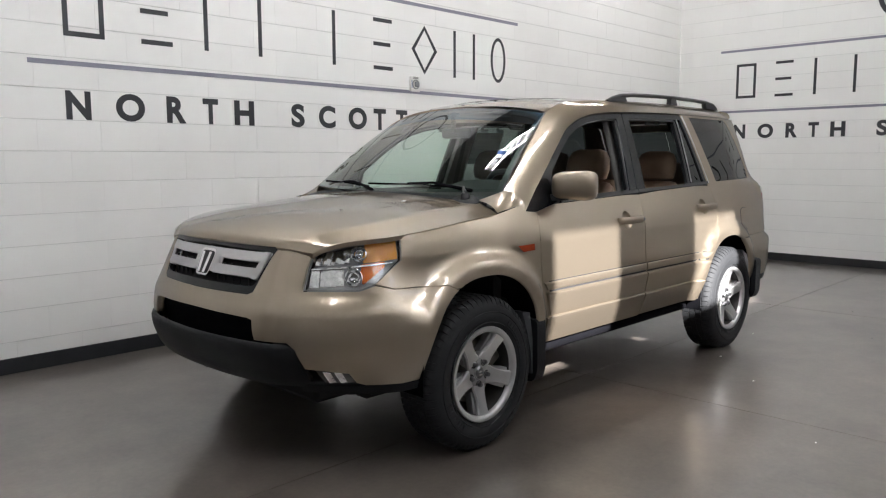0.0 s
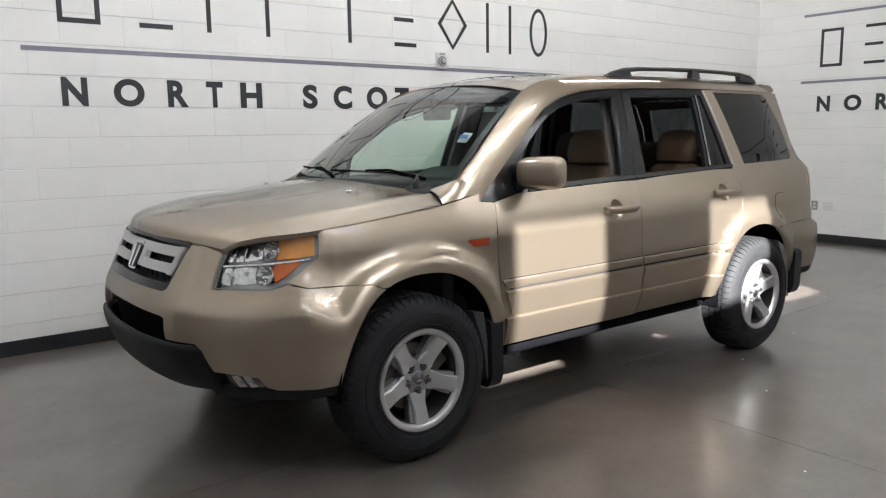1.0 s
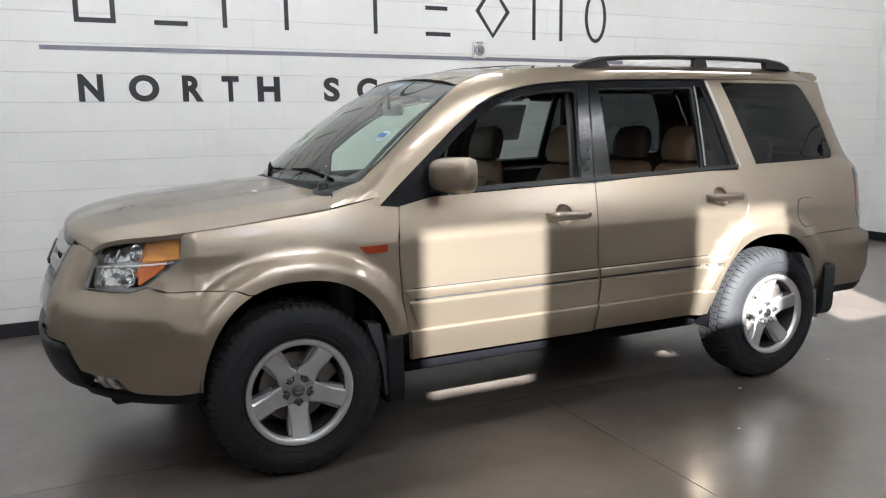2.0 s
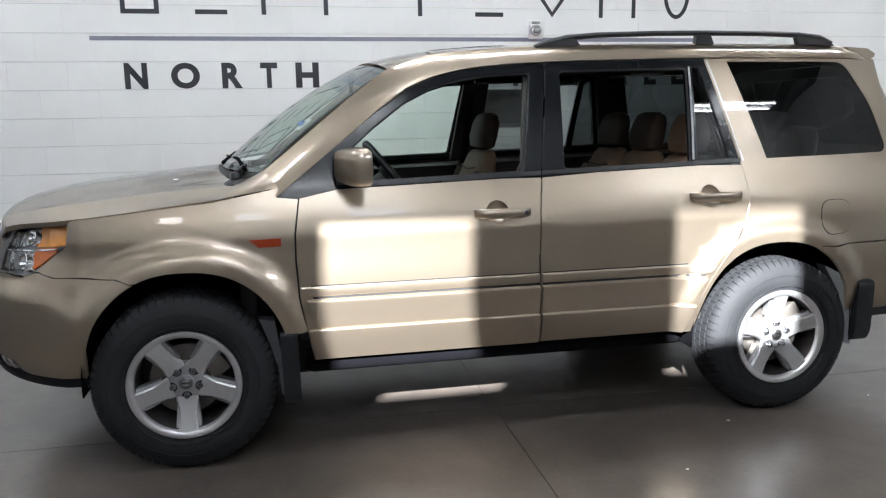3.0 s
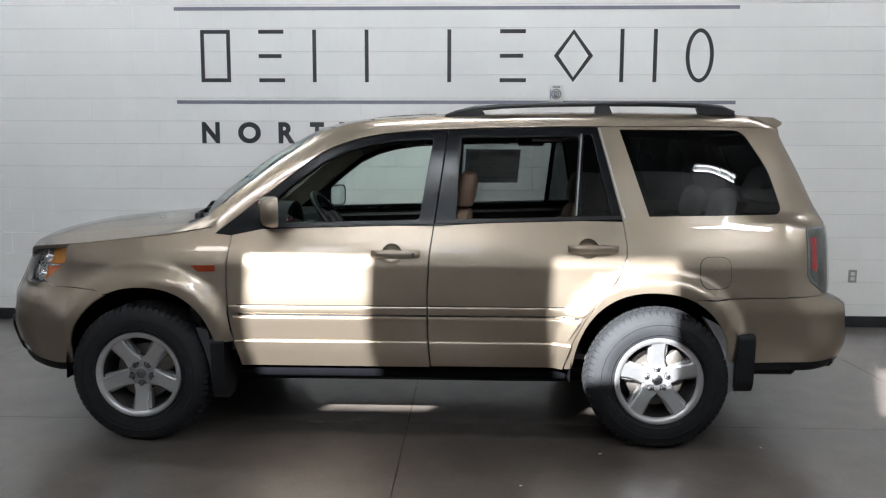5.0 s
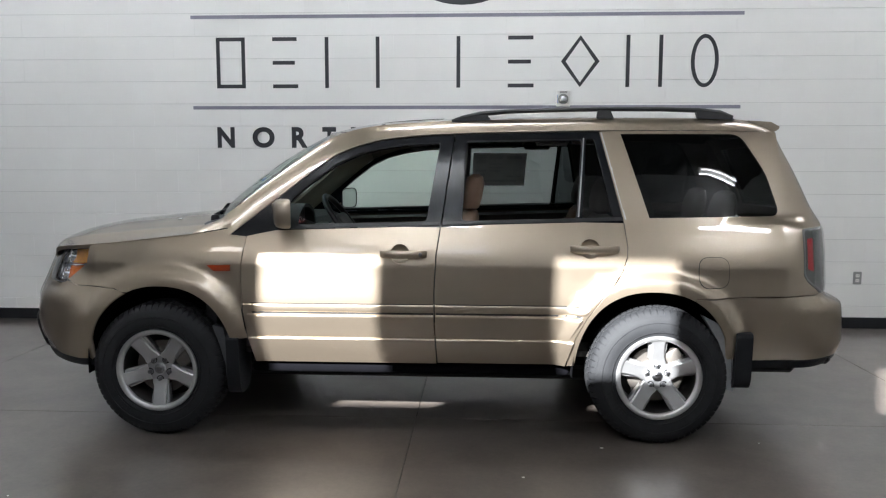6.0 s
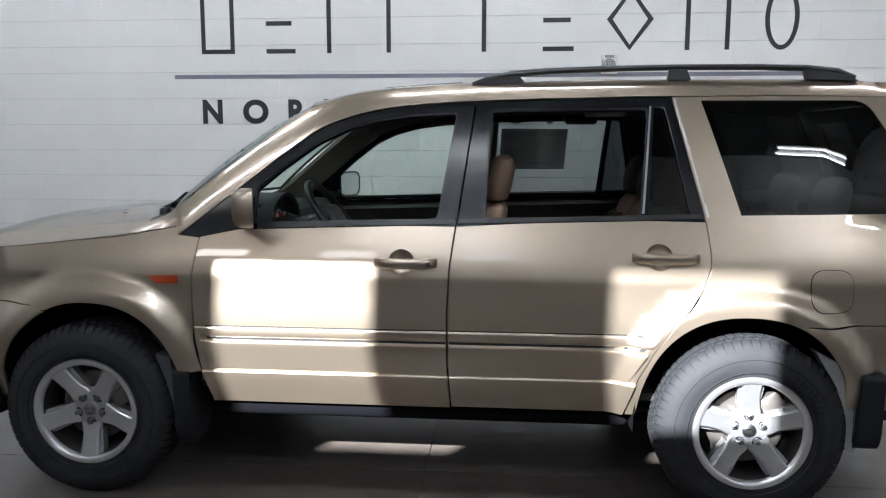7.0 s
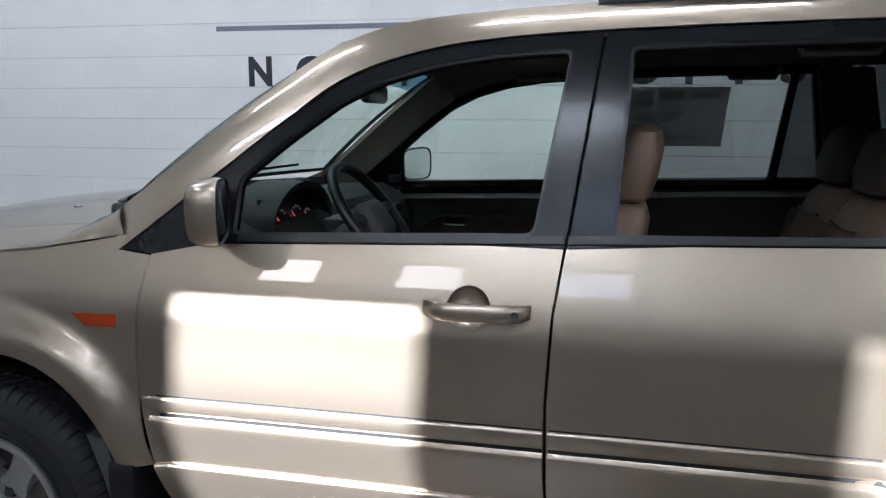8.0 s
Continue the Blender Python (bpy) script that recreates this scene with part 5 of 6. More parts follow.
# door handles
for s in (-1, 1):
    for x0, x1, z in ((-0.129, 0.121, 1.006), (0.880, 1.135, 1.038)):
        h = thing("door_handle", "", "")
        h.parent = car
        yb = lambda x, dz=0: s * (side_y(x, z + dz))
        bm = bmesh.new()
        n = 24
        rows = []
        for k in range(n + 1):
            t = k / n
            x = x0 + (x1 - x0) * t
            out = 0.040 * (1 - abs(2 * t - 1) ** 5.0)
            hh = 0.0215 * (1 - 0.22 * abs(2 * t - 1) ** 6)
            yc = yb(x) + s * (out + 0.002)
            rows.append([(x, yc + s * 0.012 * math.cos(a), z + hh * math.sin(a)) for a in [2 * math.pi * j / 10 for j in range(10)]])
        loft(bm, rows, closed=True, cap=True)
        part("grip", bm, PAINT, h)
        bm = bmesh.new()
        xc = x0 + 0.105
        rings = []
        for r, d in ((0.0525, -0.004), (0.046, -0.016), (0.034, -0.026), (0.018, -0.031), (0.001, -0.032)):
            rings.append([(xc + r * 1.05 * math.cos(a), s * (side_y(xc, z + r * math.sin(a)) + d), z + r * math.sin(a)) for a in [2 * math.pi * j / 24 for j in range(24)]])
        loft(bm, rings, closed=True)
        part("handle_cup", bm, PAINT, h)
        if x0 < 0:
            bm = bmesh.new()
            lathe(bm, [(0.0105, -0.006), (0.0105, 0.002), (0.009, 0.0035), (0.002, 0.0035)], 16, m=Matrix.Translation((x1 - 0.032, yb(x1 - 0.032) + s * 0.0440, z)) @ Matrix.Scale(s, 4, (0, 1, 0)))
            part("key_lock", bm, NUT_STEEL, h, "dull steel key lock")

# ---- wheels ----
def wheel(x, s, turn):
    w = thing("wheel", "", "")
    w.parent = car
    yo = s * 0.958           # outer sidewall plane
    base = Matrix.Translation((x, yo, HUB_Z)) @ Matrix.Scale(-s, 4, (0, 1, 0))   # local +y points into the car
    # tyre carcass
    bm = bmesh.new()
    prof = [(0.208, 0.030), (0.224, 0.016), (0.240, 0.008), (0.262, 0.002), (0.285, 0.0), (0.308, 0.004), (0.325, 0.010), (0.338, 0.018), (0.348, 0.028), (0.357, 0.045), (0.361, 0.065), (0.361, 0.175), (0.357, 0.195), (0.345, 0.215), (0.31, 0.235), (0.26, 0.235), (0.21, 0.21)]
    lathe(bm, prof, 96, m=base)
    for r in (0.296, 0.246):
        lathe(bm, [(r - 0.002, 0.0035), (r, -0.0012), (r + 0.002, 0.0035)], 96, m=base)
    tyre = part("tyre", bm, RUBBER, w, "black road tyre with lightly worn tread")
    # tread blocks
    bm = bmesh.new()
    nb = 64
    for k in range(nb):
        a = 2 * math.pi * k / nb
        for y0, y1, r0, tw in ((0.022, 0.060, 0.360, 0.0), (0.068, 0.104, 0.3665, 0.5), (0.112, 0.148, 0.3665, 0.0), (0.156, 0.204, 0.362, 0.5)):
            aa = a + tw * 2 * math.pi / nb
            m = base @ Matrix.Rotation(-aa, 4, "Y")
            half_w = math.pi * 0.36 / nb * 0.80
            if y0 < 0.03:
                pts = [(0.330, 0.012), (0.352, 0.024), (0.3655, 0.046), (0.3655, 0.060), (0.34, 0.060), (0.325, 0.03)]
                vs = []
                for sgn in (-1, 1):
                    vs.append([bm.verts.new(m @ Vector((r, yy, sgn * half_w))) for r, yy in pts])
                bm.faces.new(vs[0]); bm.faces.new(list(reversed(vs[1])))
                for i in range(len(pts)):
                    j = (i + 1) % len(pts)
                    bm.faces.new((vs[0][i], vs[1][i], vs[1][j], vs[0][j]))
            else:
                box(bm, 0.35, 0.3665, y0, y1, -half_w, half_w, m=m)
    part("tread", bm, RUBBER, tyre)
    # raised sidewall marks: plain bars
    for c0 in (radians(20), radians(200)):
        for k in range(8):
            a = c0 + k * 0.085
            m = base @ Matrix.Rotation(-a, 4, "Y")
            bm = bmesh.new()
            box(bm, 0.258, 0.284, -0.0015, 0.004, -0.008, 0.006, m=m)
            part("sidewall_mark", bm, RUBBER, tyre)
    # rim barrel and lip
    bm = bmesh.new()
    lathe(bm, [(0.225, 0.018), (0.2265, 0.010), (0.224, 0.005), (0.219, 0.0035), (0.204, 0.0075), (0.199, 0.013), (0.196, 0.030)], 72, m=base)
    rim = part("rim", bm, ALLOY, w, "five-spoke machined alloy rim")
    # barrel behind the spokes, much darker than the rim
    bm = bmesh.new()
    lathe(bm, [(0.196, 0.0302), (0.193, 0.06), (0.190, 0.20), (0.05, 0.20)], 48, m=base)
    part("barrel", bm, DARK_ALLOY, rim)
    # five spokes
    for k in range(5):
        a = radians(turn) + 2 * math.pi * k / 5
        m = base @ Matrix.Rotation(-a, 4, "Y")
        stations = [(0.060, 0.044, 0.050), (0.075, 0.044, 0.048), (0.090, 0.039, 0.045), (0.108, 0.0355, 0.040), (0.13, 0.0340, 0.034), (0.16, 0.0345, 0.027), (0.185, 0.037, 0.020), (0.203, 0.041, 0.015), (0.213, 0.046, 0.012)]
        bm = bmesh.new()
        loft(bm, [[m @ Vector((r, d + 0.05, -h * 0.8)), m @ Vector((r, d + 0.006, -h)), m @ Vector((r, d, -h * 0.84)), m @ Vector((r, d + 0.0008, 0)), m @ Vector((r, d, h * 0.84)), m @ Vector((r, d + 0.006, h)), m @ Vector((r, d + 0.05, h * 0.8))] for r, h, d in stations], closed=True, cap=True)
        part("spoke", bm, ALLOY, rim)
        # painted shoulders set lower beside the spoke
        for sg in (-1, 1):
            bm = bmesh.new()
            loft(bm, [[m @ Vector((r, d + 0.020, sg * h * 0.9)), m @ Vector((r, d + 0.022, sg * (h + e))), m @ Vector((r, d + 0.06, sg * (h + e)))] for (r, h, d), e in zip(stations[2:8], (0.003, 0.007, 0.011, 0.014, 0.013, 0.008))])
            part("spoke_shoulder", bm, ALLOY_GREY, rim)
    bm = bmesh.new()
    lathe(bm, [(0.002, 0.046), (0.03, 0.046), (0.034, 0.051), (0.068, 0.053), (0.077, 0.056), (0.081, 0.075), (0.081, 0.10)], 40, m=base)
    part("hub", bm, ALLOY_GREY, rim)
    for k in range(5):
        a = radians(turn) + 2 * math.pi * k / 5
        bm = bmesh.new()
        mm = base @ Matrix.Rotation(-a, 4, "Y") @ Matrix.Translation((0.0572, 0.034, 0))
        lathe(bm, [(0.002, -0.002), (0.0085, -0.001), (0.0118, 0.005), (0.0125, 0.024)], 6, m=mm)
        part("lug_nut", bm, NUT_STEEL, rim)
        bm = bmesh.new()
        lathe(bm, [(0.0125, 0.0185), (0.0180, 0.0165), (0.0210, 0.0185)], 14, m=mm)
        part("lug_seat", bm, DARK, rim)
    bm = bmesh.new()
    lathe(bm, [(0.002, 0.038), (0.022, 0.039), (0.027, 0.043), (0.027, 0.05)], 24, m=base)
    cap = part("centre_cap", bm, NUT_STEEL, rim, "dull grey centre cap")
    bm = bmesh.new()
    for dz in (-0.008, 0.008):
        box(bm, dz - 0.003, dz + 0.003, 0.0365, 0.0395, -0.013, 0.013, m=base @ Matrix.Rotation(-radians(turn), 4, "Y"))
    part("cap_mark", bm, CHROME, cap, "bright cap emblem")
    bm = bmesh.new()
    lathe(bm, [(0.06, 0.105), (0.148, 0.105), (0.150, 0.108), (0.150, 0.13), (0.06, 0.13)], 48, m=base)
    part("brake_disc", bm, ROTOR, w, "steel brake disc")
    bm = bmesh.new()
    box(bm, 0.085, 0.175, 0.07, 0.14, -0.07, 0.07, 0.012, 2, m=base @ Matrix.Rotation(radians(-35 if s < 0 else 35), 4, "Y"))
    part("brake_caliper", bm, ROTOR, w, "grey brake caliper")
    return w


for s in (-1, 1):
    wheel(AXLE_F, s, 270)
    wheel(AXLE_R, s, 91)

# wheel wells, underbody, mud flaps
for s in (-1, 1):
    for k, xc in enumerate((AXLE_F, AXLE_R)):
        bm = bmesh.new()
        pts = arch_pts(k, -8, 188, 30, 1.03)
        loft(bm, [[(x, s * yy, max(z, 0.335)) for x, z in pts] for yy in (0.930, 0.88, 0.60)])
        inner_v = [bm.verts.new((x, s * 0.60, max(z, 0.335))) for x, z in pts]
        bm.faces.new(inner_v)
        part("wheel_well", bm, SILL_BLACK, car, "black wheel arch liner")
    yf = lambda a: s * a
    for nm, xx, poly in (("front_mud_flap", -0.93, [(0.955, 0.56), (0.74, 0.56), (0.74, 0.30), (0.80, 0.235), (0.93, 0.235), (0.955, 0.30)]), ("rear_mud_flap", 1.782, [(0.965, 0.61), (0.74, 0.61), (0.74, 0.38), (0.80, 0.31), (0.94, 0.31), (0.965, 0.36)])):
        rows = []
        bm = bmesh.new()
        tilt = 0.02 if xx < 0 else -0.02
        thick = 0.085 if xx > 0 else 0.07
        rp = rounded(poly, 0.03, 3)
        loft(bm, [[(xx + dx + (0.6 - z) * tilt * 1.0, yf(y), z) for y, z in rp] for dx in (-thick * 0.5, -thick * 0.35, thick * 0.5)], closed=True, cap=True)
        part(nm, bm, PLASTIC, car, "black moulded mud flap")
    for poly in ([(1.575, 0.690), (1.655, 0.650), (1.730, 0.50), (1.752, 0.36), (1.744, 0.29), (1.708, 0.30), (1.702, 0.42), (1.662, 0.55)],
                 [(-1.045, 0.61), (-0.985, 0.60), (-0.955, 0.42), (-0.948, 0.29), (-0.966, 0.28), (-0.978, 0.40), (-1.005, 0.50)]):
        bm = slab(poly, 0.07, lambda u, v, d: (u, yf(0.855 + d), v))
        part("liner_edge", bm, LINER_GREY if poly[0][0] > 0 else LINER_DARK, car, "dusty grey liner edge beside the flap")
for nm, b6 in (("floor_pan", (-2.05, 2.2, -0.58, 0.58, 0.30, 0.44)), ("sill_pan", (-0.86, 0.90, -0.80, 0.80, 0.345, 0.435)), ("front_tray", (-2.10, -1.95, -0.5, 0.5, 0.385, 0.438)), ("lower_tray", (-1.96, -1.78, -0.70, 0.70, 0.385, 0.436)), ("rear_tray", (1.78, 2.30, -0.80, 0.80, 0.41, 0.48))):
    part(nm, boxed(*b6, 0.02, 1), DARK, car, "dark underbody panel")
for y in (-0.45, 0.45):
    part("chassis_rail", boxed(-1.7, 1.9, y - 0.05, y + 0.05, 0.22, 0.305, 0.015, 1), DARK, car)
part("axle", tube(bmesh.new(), [(AXLE_R, -0.8, HUB_Z), (AXLE_R, 0.8, HUB_Z)], 0.045, 10), DARK, car)
part("axle", tube(bmesh.new(), [(AXLE_F, -0.8, HUB_Z), (AXLE_F, 0.8, HUB_Z)], 0.035, 10), DARK, car)
part("firewall", boxed(-1.12, -1.06, -0.80, 0.80, 0.40, 1.12), DARK, car)
part("engine_cover", boxed(-2.0, -1.15, -0.58, 0.58, 0.44, 0.93), DARK, car, "dark engine bay filling")

# ---- cabin ----
part("cabin_floor", boxed(-1.05, 2.1, -0.82, 0.82, 0.44, 0.47), CARPET, car, "dark carpeted floor")
bm = bmesh.new()
loft(bm, [[tuple(Vector(roof_pt(x, v)) + Vector((0, 0, -0.055 - 0.03 * abs(v) ** 4))) for v in [k / 8 for k in range(-8, 9)]] for x in (-0.42, -0.2, 0.2, 0.8, 1.4, 1.95)])
part("headliner", bm, HEADLINER, car, "grey cloth headliner")
part("overhead_console", boxed(-0.36, -0.16, -0.14, 0.14, 1.625, 1.675, 0.015, 2), INTERIOR_TAN, car)
for s in (-1, 1):
    yi = lambda a: s * a
    # inner door cards and pillar trims
    inner = panel("door_card", qz([(-0.84, 0.46), (0.15, 0.46), (0.165, 1.148), (-0.80, 1.118)]), INTERIOR, s, step=0.08, rim=0.05, lift=-0.075, label="dark inner door card")
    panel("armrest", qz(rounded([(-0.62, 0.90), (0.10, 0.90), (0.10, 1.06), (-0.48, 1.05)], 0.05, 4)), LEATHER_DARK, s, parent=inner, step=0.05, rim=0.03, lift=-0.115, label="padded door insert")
    panel("inner_pull", qz(rounded([(-0.45, 0.988), (-0.35, 0.988), (-0.35, 1.030), (-0.45, 1.030)], 0.01, 3)), CHROME, s, parent=inner, step=0.03, rim=0.01, lift=-0.12, label="chrome inside handle")
    panel("door_card", qz([(0.20, 0.46), (0.84, 0.46), (1.10, 0.9), (1.14, 1.178), (0.21, 1.15)]), INTERIOR, s, step=0.08, rim=0.05, lift=-0.075, label="dark inner rear door card")
    panel("cargo_trim", qz([(1.20, 0.86), (2.0, 0.86), (2.08, 1.18), (1.18, 1.18)]), INTERIOR, s, step=0.08, rim=0.05, lift=-0.075, label="dark cargo side trim")
    panel("pillar_cover", qz([(0.12, 1.16), (0.30, 1.165), (0.335, 1.64), (0.18, 1.63)]), INTERIOR, s, step=0.06, rim=0.03, lift=-0.075, label="dark inner centre pillar")
    panel("pillar_cover", qz([(1.13, 1.19), (1.36, 1.19), (1.22, 1.66), (1.03, 1.66)]), INTERIOR, s, step=0.06, rim=0.03, lift=-0.075, label="dark inner rear pillar")
    bm = bmesh.new()
    loft(bm, [[(p.x + 0.02, s * (p.y - 0.045), p.z - 0.01) for p in [rail_pt(acc[5] * i / 16, v) for v in (0.0, 0.35, 0.7, 1.0)]] + [(rail_pt(acc[5] * i / 16, 1.0).x - 0.012, s * (rail_pt(acc[5] * i / 16, 1.0).y - 0.016), rail_pt(acc[5] * i / 16, 1.0).z - 0.006)] for i in range(17)])
    part("windscreen_pillar_trim", bm, INTERIOR_TAN, car, "beige windscreen pillar trim")
    for xg in (-0.02, 0.80):
        part("grab_handle", tube(bmesh.new(), [(xg - 0.10, yi(0.60), 1.63), (xg - 0.08, yi(0.585), 1.595), (xg + 0.08, yi(0.585), 1.595), (xg + 0.10, yi(0.60), 1.63)], 0.011, 8), INTERIOR, car)
    # seat belts
    part("seat_belt", slab([(0.13, 0.62), (0.18, 0.62), (0.26, 1.55), (0.22, 1.55)], 0.003, lambda u, v, d: (u, yi(side_y(0.2, v) - 0.095) + d, v)), TRIM_BLACK, car)
w_edge = spl(W_LINE)
for s in (-1, 1):
    bm = bmesh.new()
    secs = []
    for x in (-0.38, -0.30, -0.2, -0.05, 0.2, 0.6, 1.05, 1.5, 1.9):
        zt = w_edge(min(x, 1.05))
        yo = side_y(x, zt) - 0.016
        secs.append([(x, s * yo, zt - 0.012), (x, s * (yo - 0.03), zt - 0.016), (x, s * 0.54, zt + 0.022), (x, s * 0.54, zt + 0.05), (x, s * (yo - 0.035), zt + 0.045)])
    loft(bm, secs, closed=True, cap=True)
    part("roof_side_trim", bm, HEADLINER, car, "grey trim along the roof edge")
# dashboard
bm = bmesh.new()
prof = [(-1.02, 1.12), (-0.92, 1.165), (-0.78, 1.165), (-0.70, 1.13), (-0.66, 1.05), (-0.64, 0.92), (-0.70, 0.72), (-0.80, 0.60), (-1.02, 0.60)]
loft(bm, [[(x + 0.05 * (abs(y) / 0.76) ** 2, y, z - 0.02 * (abs(y) / 0.76) ** 2) for x, z in prof] for y in [-0.76 + 1.52 * k / 14 for k in range(15)]], closed=True, cap=True)
dash = part("dashboard", bm, DASH, car, "dark moulded dashboard")
bm = bmesh.new()
loft(bm, [[(-0.92, -0.37 + c * 0.24, 1.155 + s2 * 0.01), (-0.78, -0.37 + c * 0.23, 1.16 + 0.085 * s2), (-0.64, -0.37 + c * 0.235, 1.11 + 0.135 * s2), (-0.645, -0.37 + c * 0.222, 1.10 + 0.125 * s2)] for c, s2 in [(math.cos(a), math.sin(a)) for a in [math.pi * k / 12 for k in range(13)]]])
part("instrument_hood", bm, DASH, dash)
bm = bmesh.new()
box(bm, -0.705, -0.70, -0.57, -0.17, 1.05, 1.205)
part("instrument_face", bm, TRIM_BLACK, dash)
for yc, r in ((-0.43, 0.048), (-0.31, 0.048), (-0.52, 0.028), (-0.22, 0.028)):
    bm = bmesh.new()
    for k in range(13):
        a = radians(-45 + 270 * k / 12)
        box(bm, -0.698, -0.696, -0.0022, 0.0022, r * 0.86, r, m=Matrix.Translation((0, yc, 1.115)) @ Matrix.Rotation(a, 4, "X"))
    part("dial_scale", bm, DIAL_WHITE, dash, "white lit dial scale")
    bm = bmesh.new()
    box(bm, -0.696, -0.694, -0.0025, 0.0025, 0.0, r * 0.85, m=Matrix.Translation((0, yc, 1.115)) @ Matrix.Rotation(radians(50), 4, "X"))
    part("dial_needle", bm, DIAL_RED, dash, "red lit needle")
part("centre_stack", boxed(-0.68, -0.60, -0.14, 0.14, 0.70, 1.10, 0.02, 2), INTERIOR, dash)
part("radio", boxed(-0.602, -0.596, -0.11, 0.11, 0.96, 1.06, 0.004, 1), GLOSS_BLACK, dash, "dark radio unit")
part("air_vent", boxed(-0.65, -0.62, 0.50, 0.70, 1.00, 1.07, 0.008, 1), TRIM_BLACK, dash)
# steering wheel
steer = thing("steering_wheel", "", "")
steer.parent = car
sm = Matrix.Translation((-0.415, -0.37, 1.135)) @ Matrix.Rotation(radians(-36), 4, "Y")
bm = bmesh.new()
R0, r0, ns = 0.19, 0.0165, 40
rings = []
for k in range(ns + 1):
    a = 2 * math.pi * k / ns
    rings.append([tuple(sm @ Vector((r0 * math.sin(b), (R0 + r0 * math.cos(b)) * math.cos(a), (R0 + r0 * math.cos(b)) * math.sin(a)))) for b in [2 * math.pi * j / 10 for j in range(10)]])
loft(bm, rings, closed=True)
part("wheel_rim", bm, TRIM_BLACK, steer, "dark leather steering wheel rim")
bm = bmesh.new()
box(bm, -0.03, 0.03, -0.085, 0.085, -0.07, 0.06, 0.03, 3, m=sm)
part("airbag_pad", bm, INTERIOR, steer)
for a in (8, 172, 235, 305):
    bm = bmesh.new()
    box(bm, -0.012, 0.008, -0.016, 0.016, 0.05, 0.185, 0.005, 1, m=sm @ Matrix.Rotation(radians(a - 90), 4, "X"))
    part("wheel_spoke", bm, INTERIOR, steer)
part("steering_column", tube(bmesh.new(), [tuple(sm @ Vector((-0.02, 0, 0))), tuple(sm @ Vector((-0.25, 0, 0)))], 0.045, 12), INTERIOR, steer)
# inside mirror
part("rear_view_mirror", boxed(-0.545, -0.510, -0.12, 0.12, 1.487, 1.552, 0.018, 3), TRIM_BLACK, car, "dark inside mirror")
part("mirror_stem", boxed(-0.565, -0.545, -0.015, 0.015, 1.52, 1.645, 0.005, 1), TRIM_BLACK, car)


def cushion(name, rows, mat, parent, label=""):
    """A rounded pad: rows of (centre, half width, half depth, up axis tilt)."""
    bm = bmesh.new()
    rings = []
    for (cx, cy, cz), hy, hx in rows:
        rings.append([(cx + hx * abs(math.sin(a)) ** 0.7 * (1 if math.sin(a) >= 0 else -1), cy + hy * abs(math.cos(a)) ** 0.6 * (1 if math.cos(a) >= 0 else -1), cz) for a in [2 * math.pi * k / 28 for k in range(28)]])
    loft(bm, rings, closed=True, cap=True)
    return part(name, bm, mat, parent, label)


def seat(x, y, w=0.25, head=LEATHER, wide=1.0, zb=0.0, name="front_seat", top=1.20):
    st = thing(name, "", "")
    st.parent = car
    zs = 0.72 + zb
    cushion("seat_base", [((x - 0.22, y, 0.46), w * 0.8, 0.20), ((x - 0.22, y, zs - 0.10), w * 0.95, 0.26), ((x - 0.22, y, zs), w, 0.27), ((x - 0.22, y, zs + 0.04), w * 0.94, 0.25), ((x - 0.22, y, zs + 0.055), w * 0.7, 0.20)], LEATHER, st, "tan leather cushion")
    lean = lambda z: x + 0.02 + (z - zs) * 0.27
    zz = [zs, zs + 0.1, zs + 0.3, top - 0.09, top - 0.04, top - 0.012, top]
    ww = [0.9, 1.0, 1.0, 0.88, 0.80, 0.66, 0.4]
    dd = [0.075, 0.085, 0.08, 0.066, 0.058, 0.042, 0.02]
    cushion("backrest", [((lean(z), y, z), w * a, d) for z, a, d in zip(zz, ww, dd)], LEATHER, st, "tan leather backrest")
    xh = lean(top) + 0.005
    for dy in (-0.045, 0.045):
        part("headrest_post", tube(bmesh.new(), [(xh - 0.005, y + dy, top - 0.04), (xh + 0.005, y + dy, top + 0.05)], 0.006, 8), CHROME, st)
    rows = [((xh - 0.010, y, top - 0.004), 0.085 * wide, 0.022 * wide), ((xh - 0.012, y, top + 0.014), 0.128 * wide, 0.048 * wide), ((xh - 0.006, y, top + 0.07), 0.140 * wide, 0.058 * wide),
            ((xh + 0.010, y, top + 0.145), 0.134 * wide, 0.055 * wide), ((xh + 0.018, y, top + 0.190), 0.112 * wide, 0.042 * wide), ((xh + 0.022, y, top + 0.208), 0.07 * wide, 0.018 * wide)]
    cushion("headrest", rows, head, st, "tan leather headrest" if head is LEATHER else "leather headrest coloured darker for cabin shade")
    # seam roll across the backrest and side bolsters
    zr = top - 0.10
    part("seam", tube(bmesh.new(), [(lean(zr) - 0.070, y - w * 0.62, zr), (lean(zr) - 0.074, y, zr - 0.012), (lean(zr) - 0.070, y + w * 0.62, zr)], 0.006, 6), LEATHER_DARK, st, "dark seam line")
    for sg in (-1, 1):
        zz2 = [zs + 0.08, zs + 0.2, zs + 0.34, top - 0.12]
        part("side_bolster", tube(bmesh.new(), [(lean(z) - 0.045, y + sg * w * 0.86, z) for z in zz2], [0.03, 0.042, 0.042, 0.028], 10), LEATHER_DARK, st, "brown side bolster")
    return st


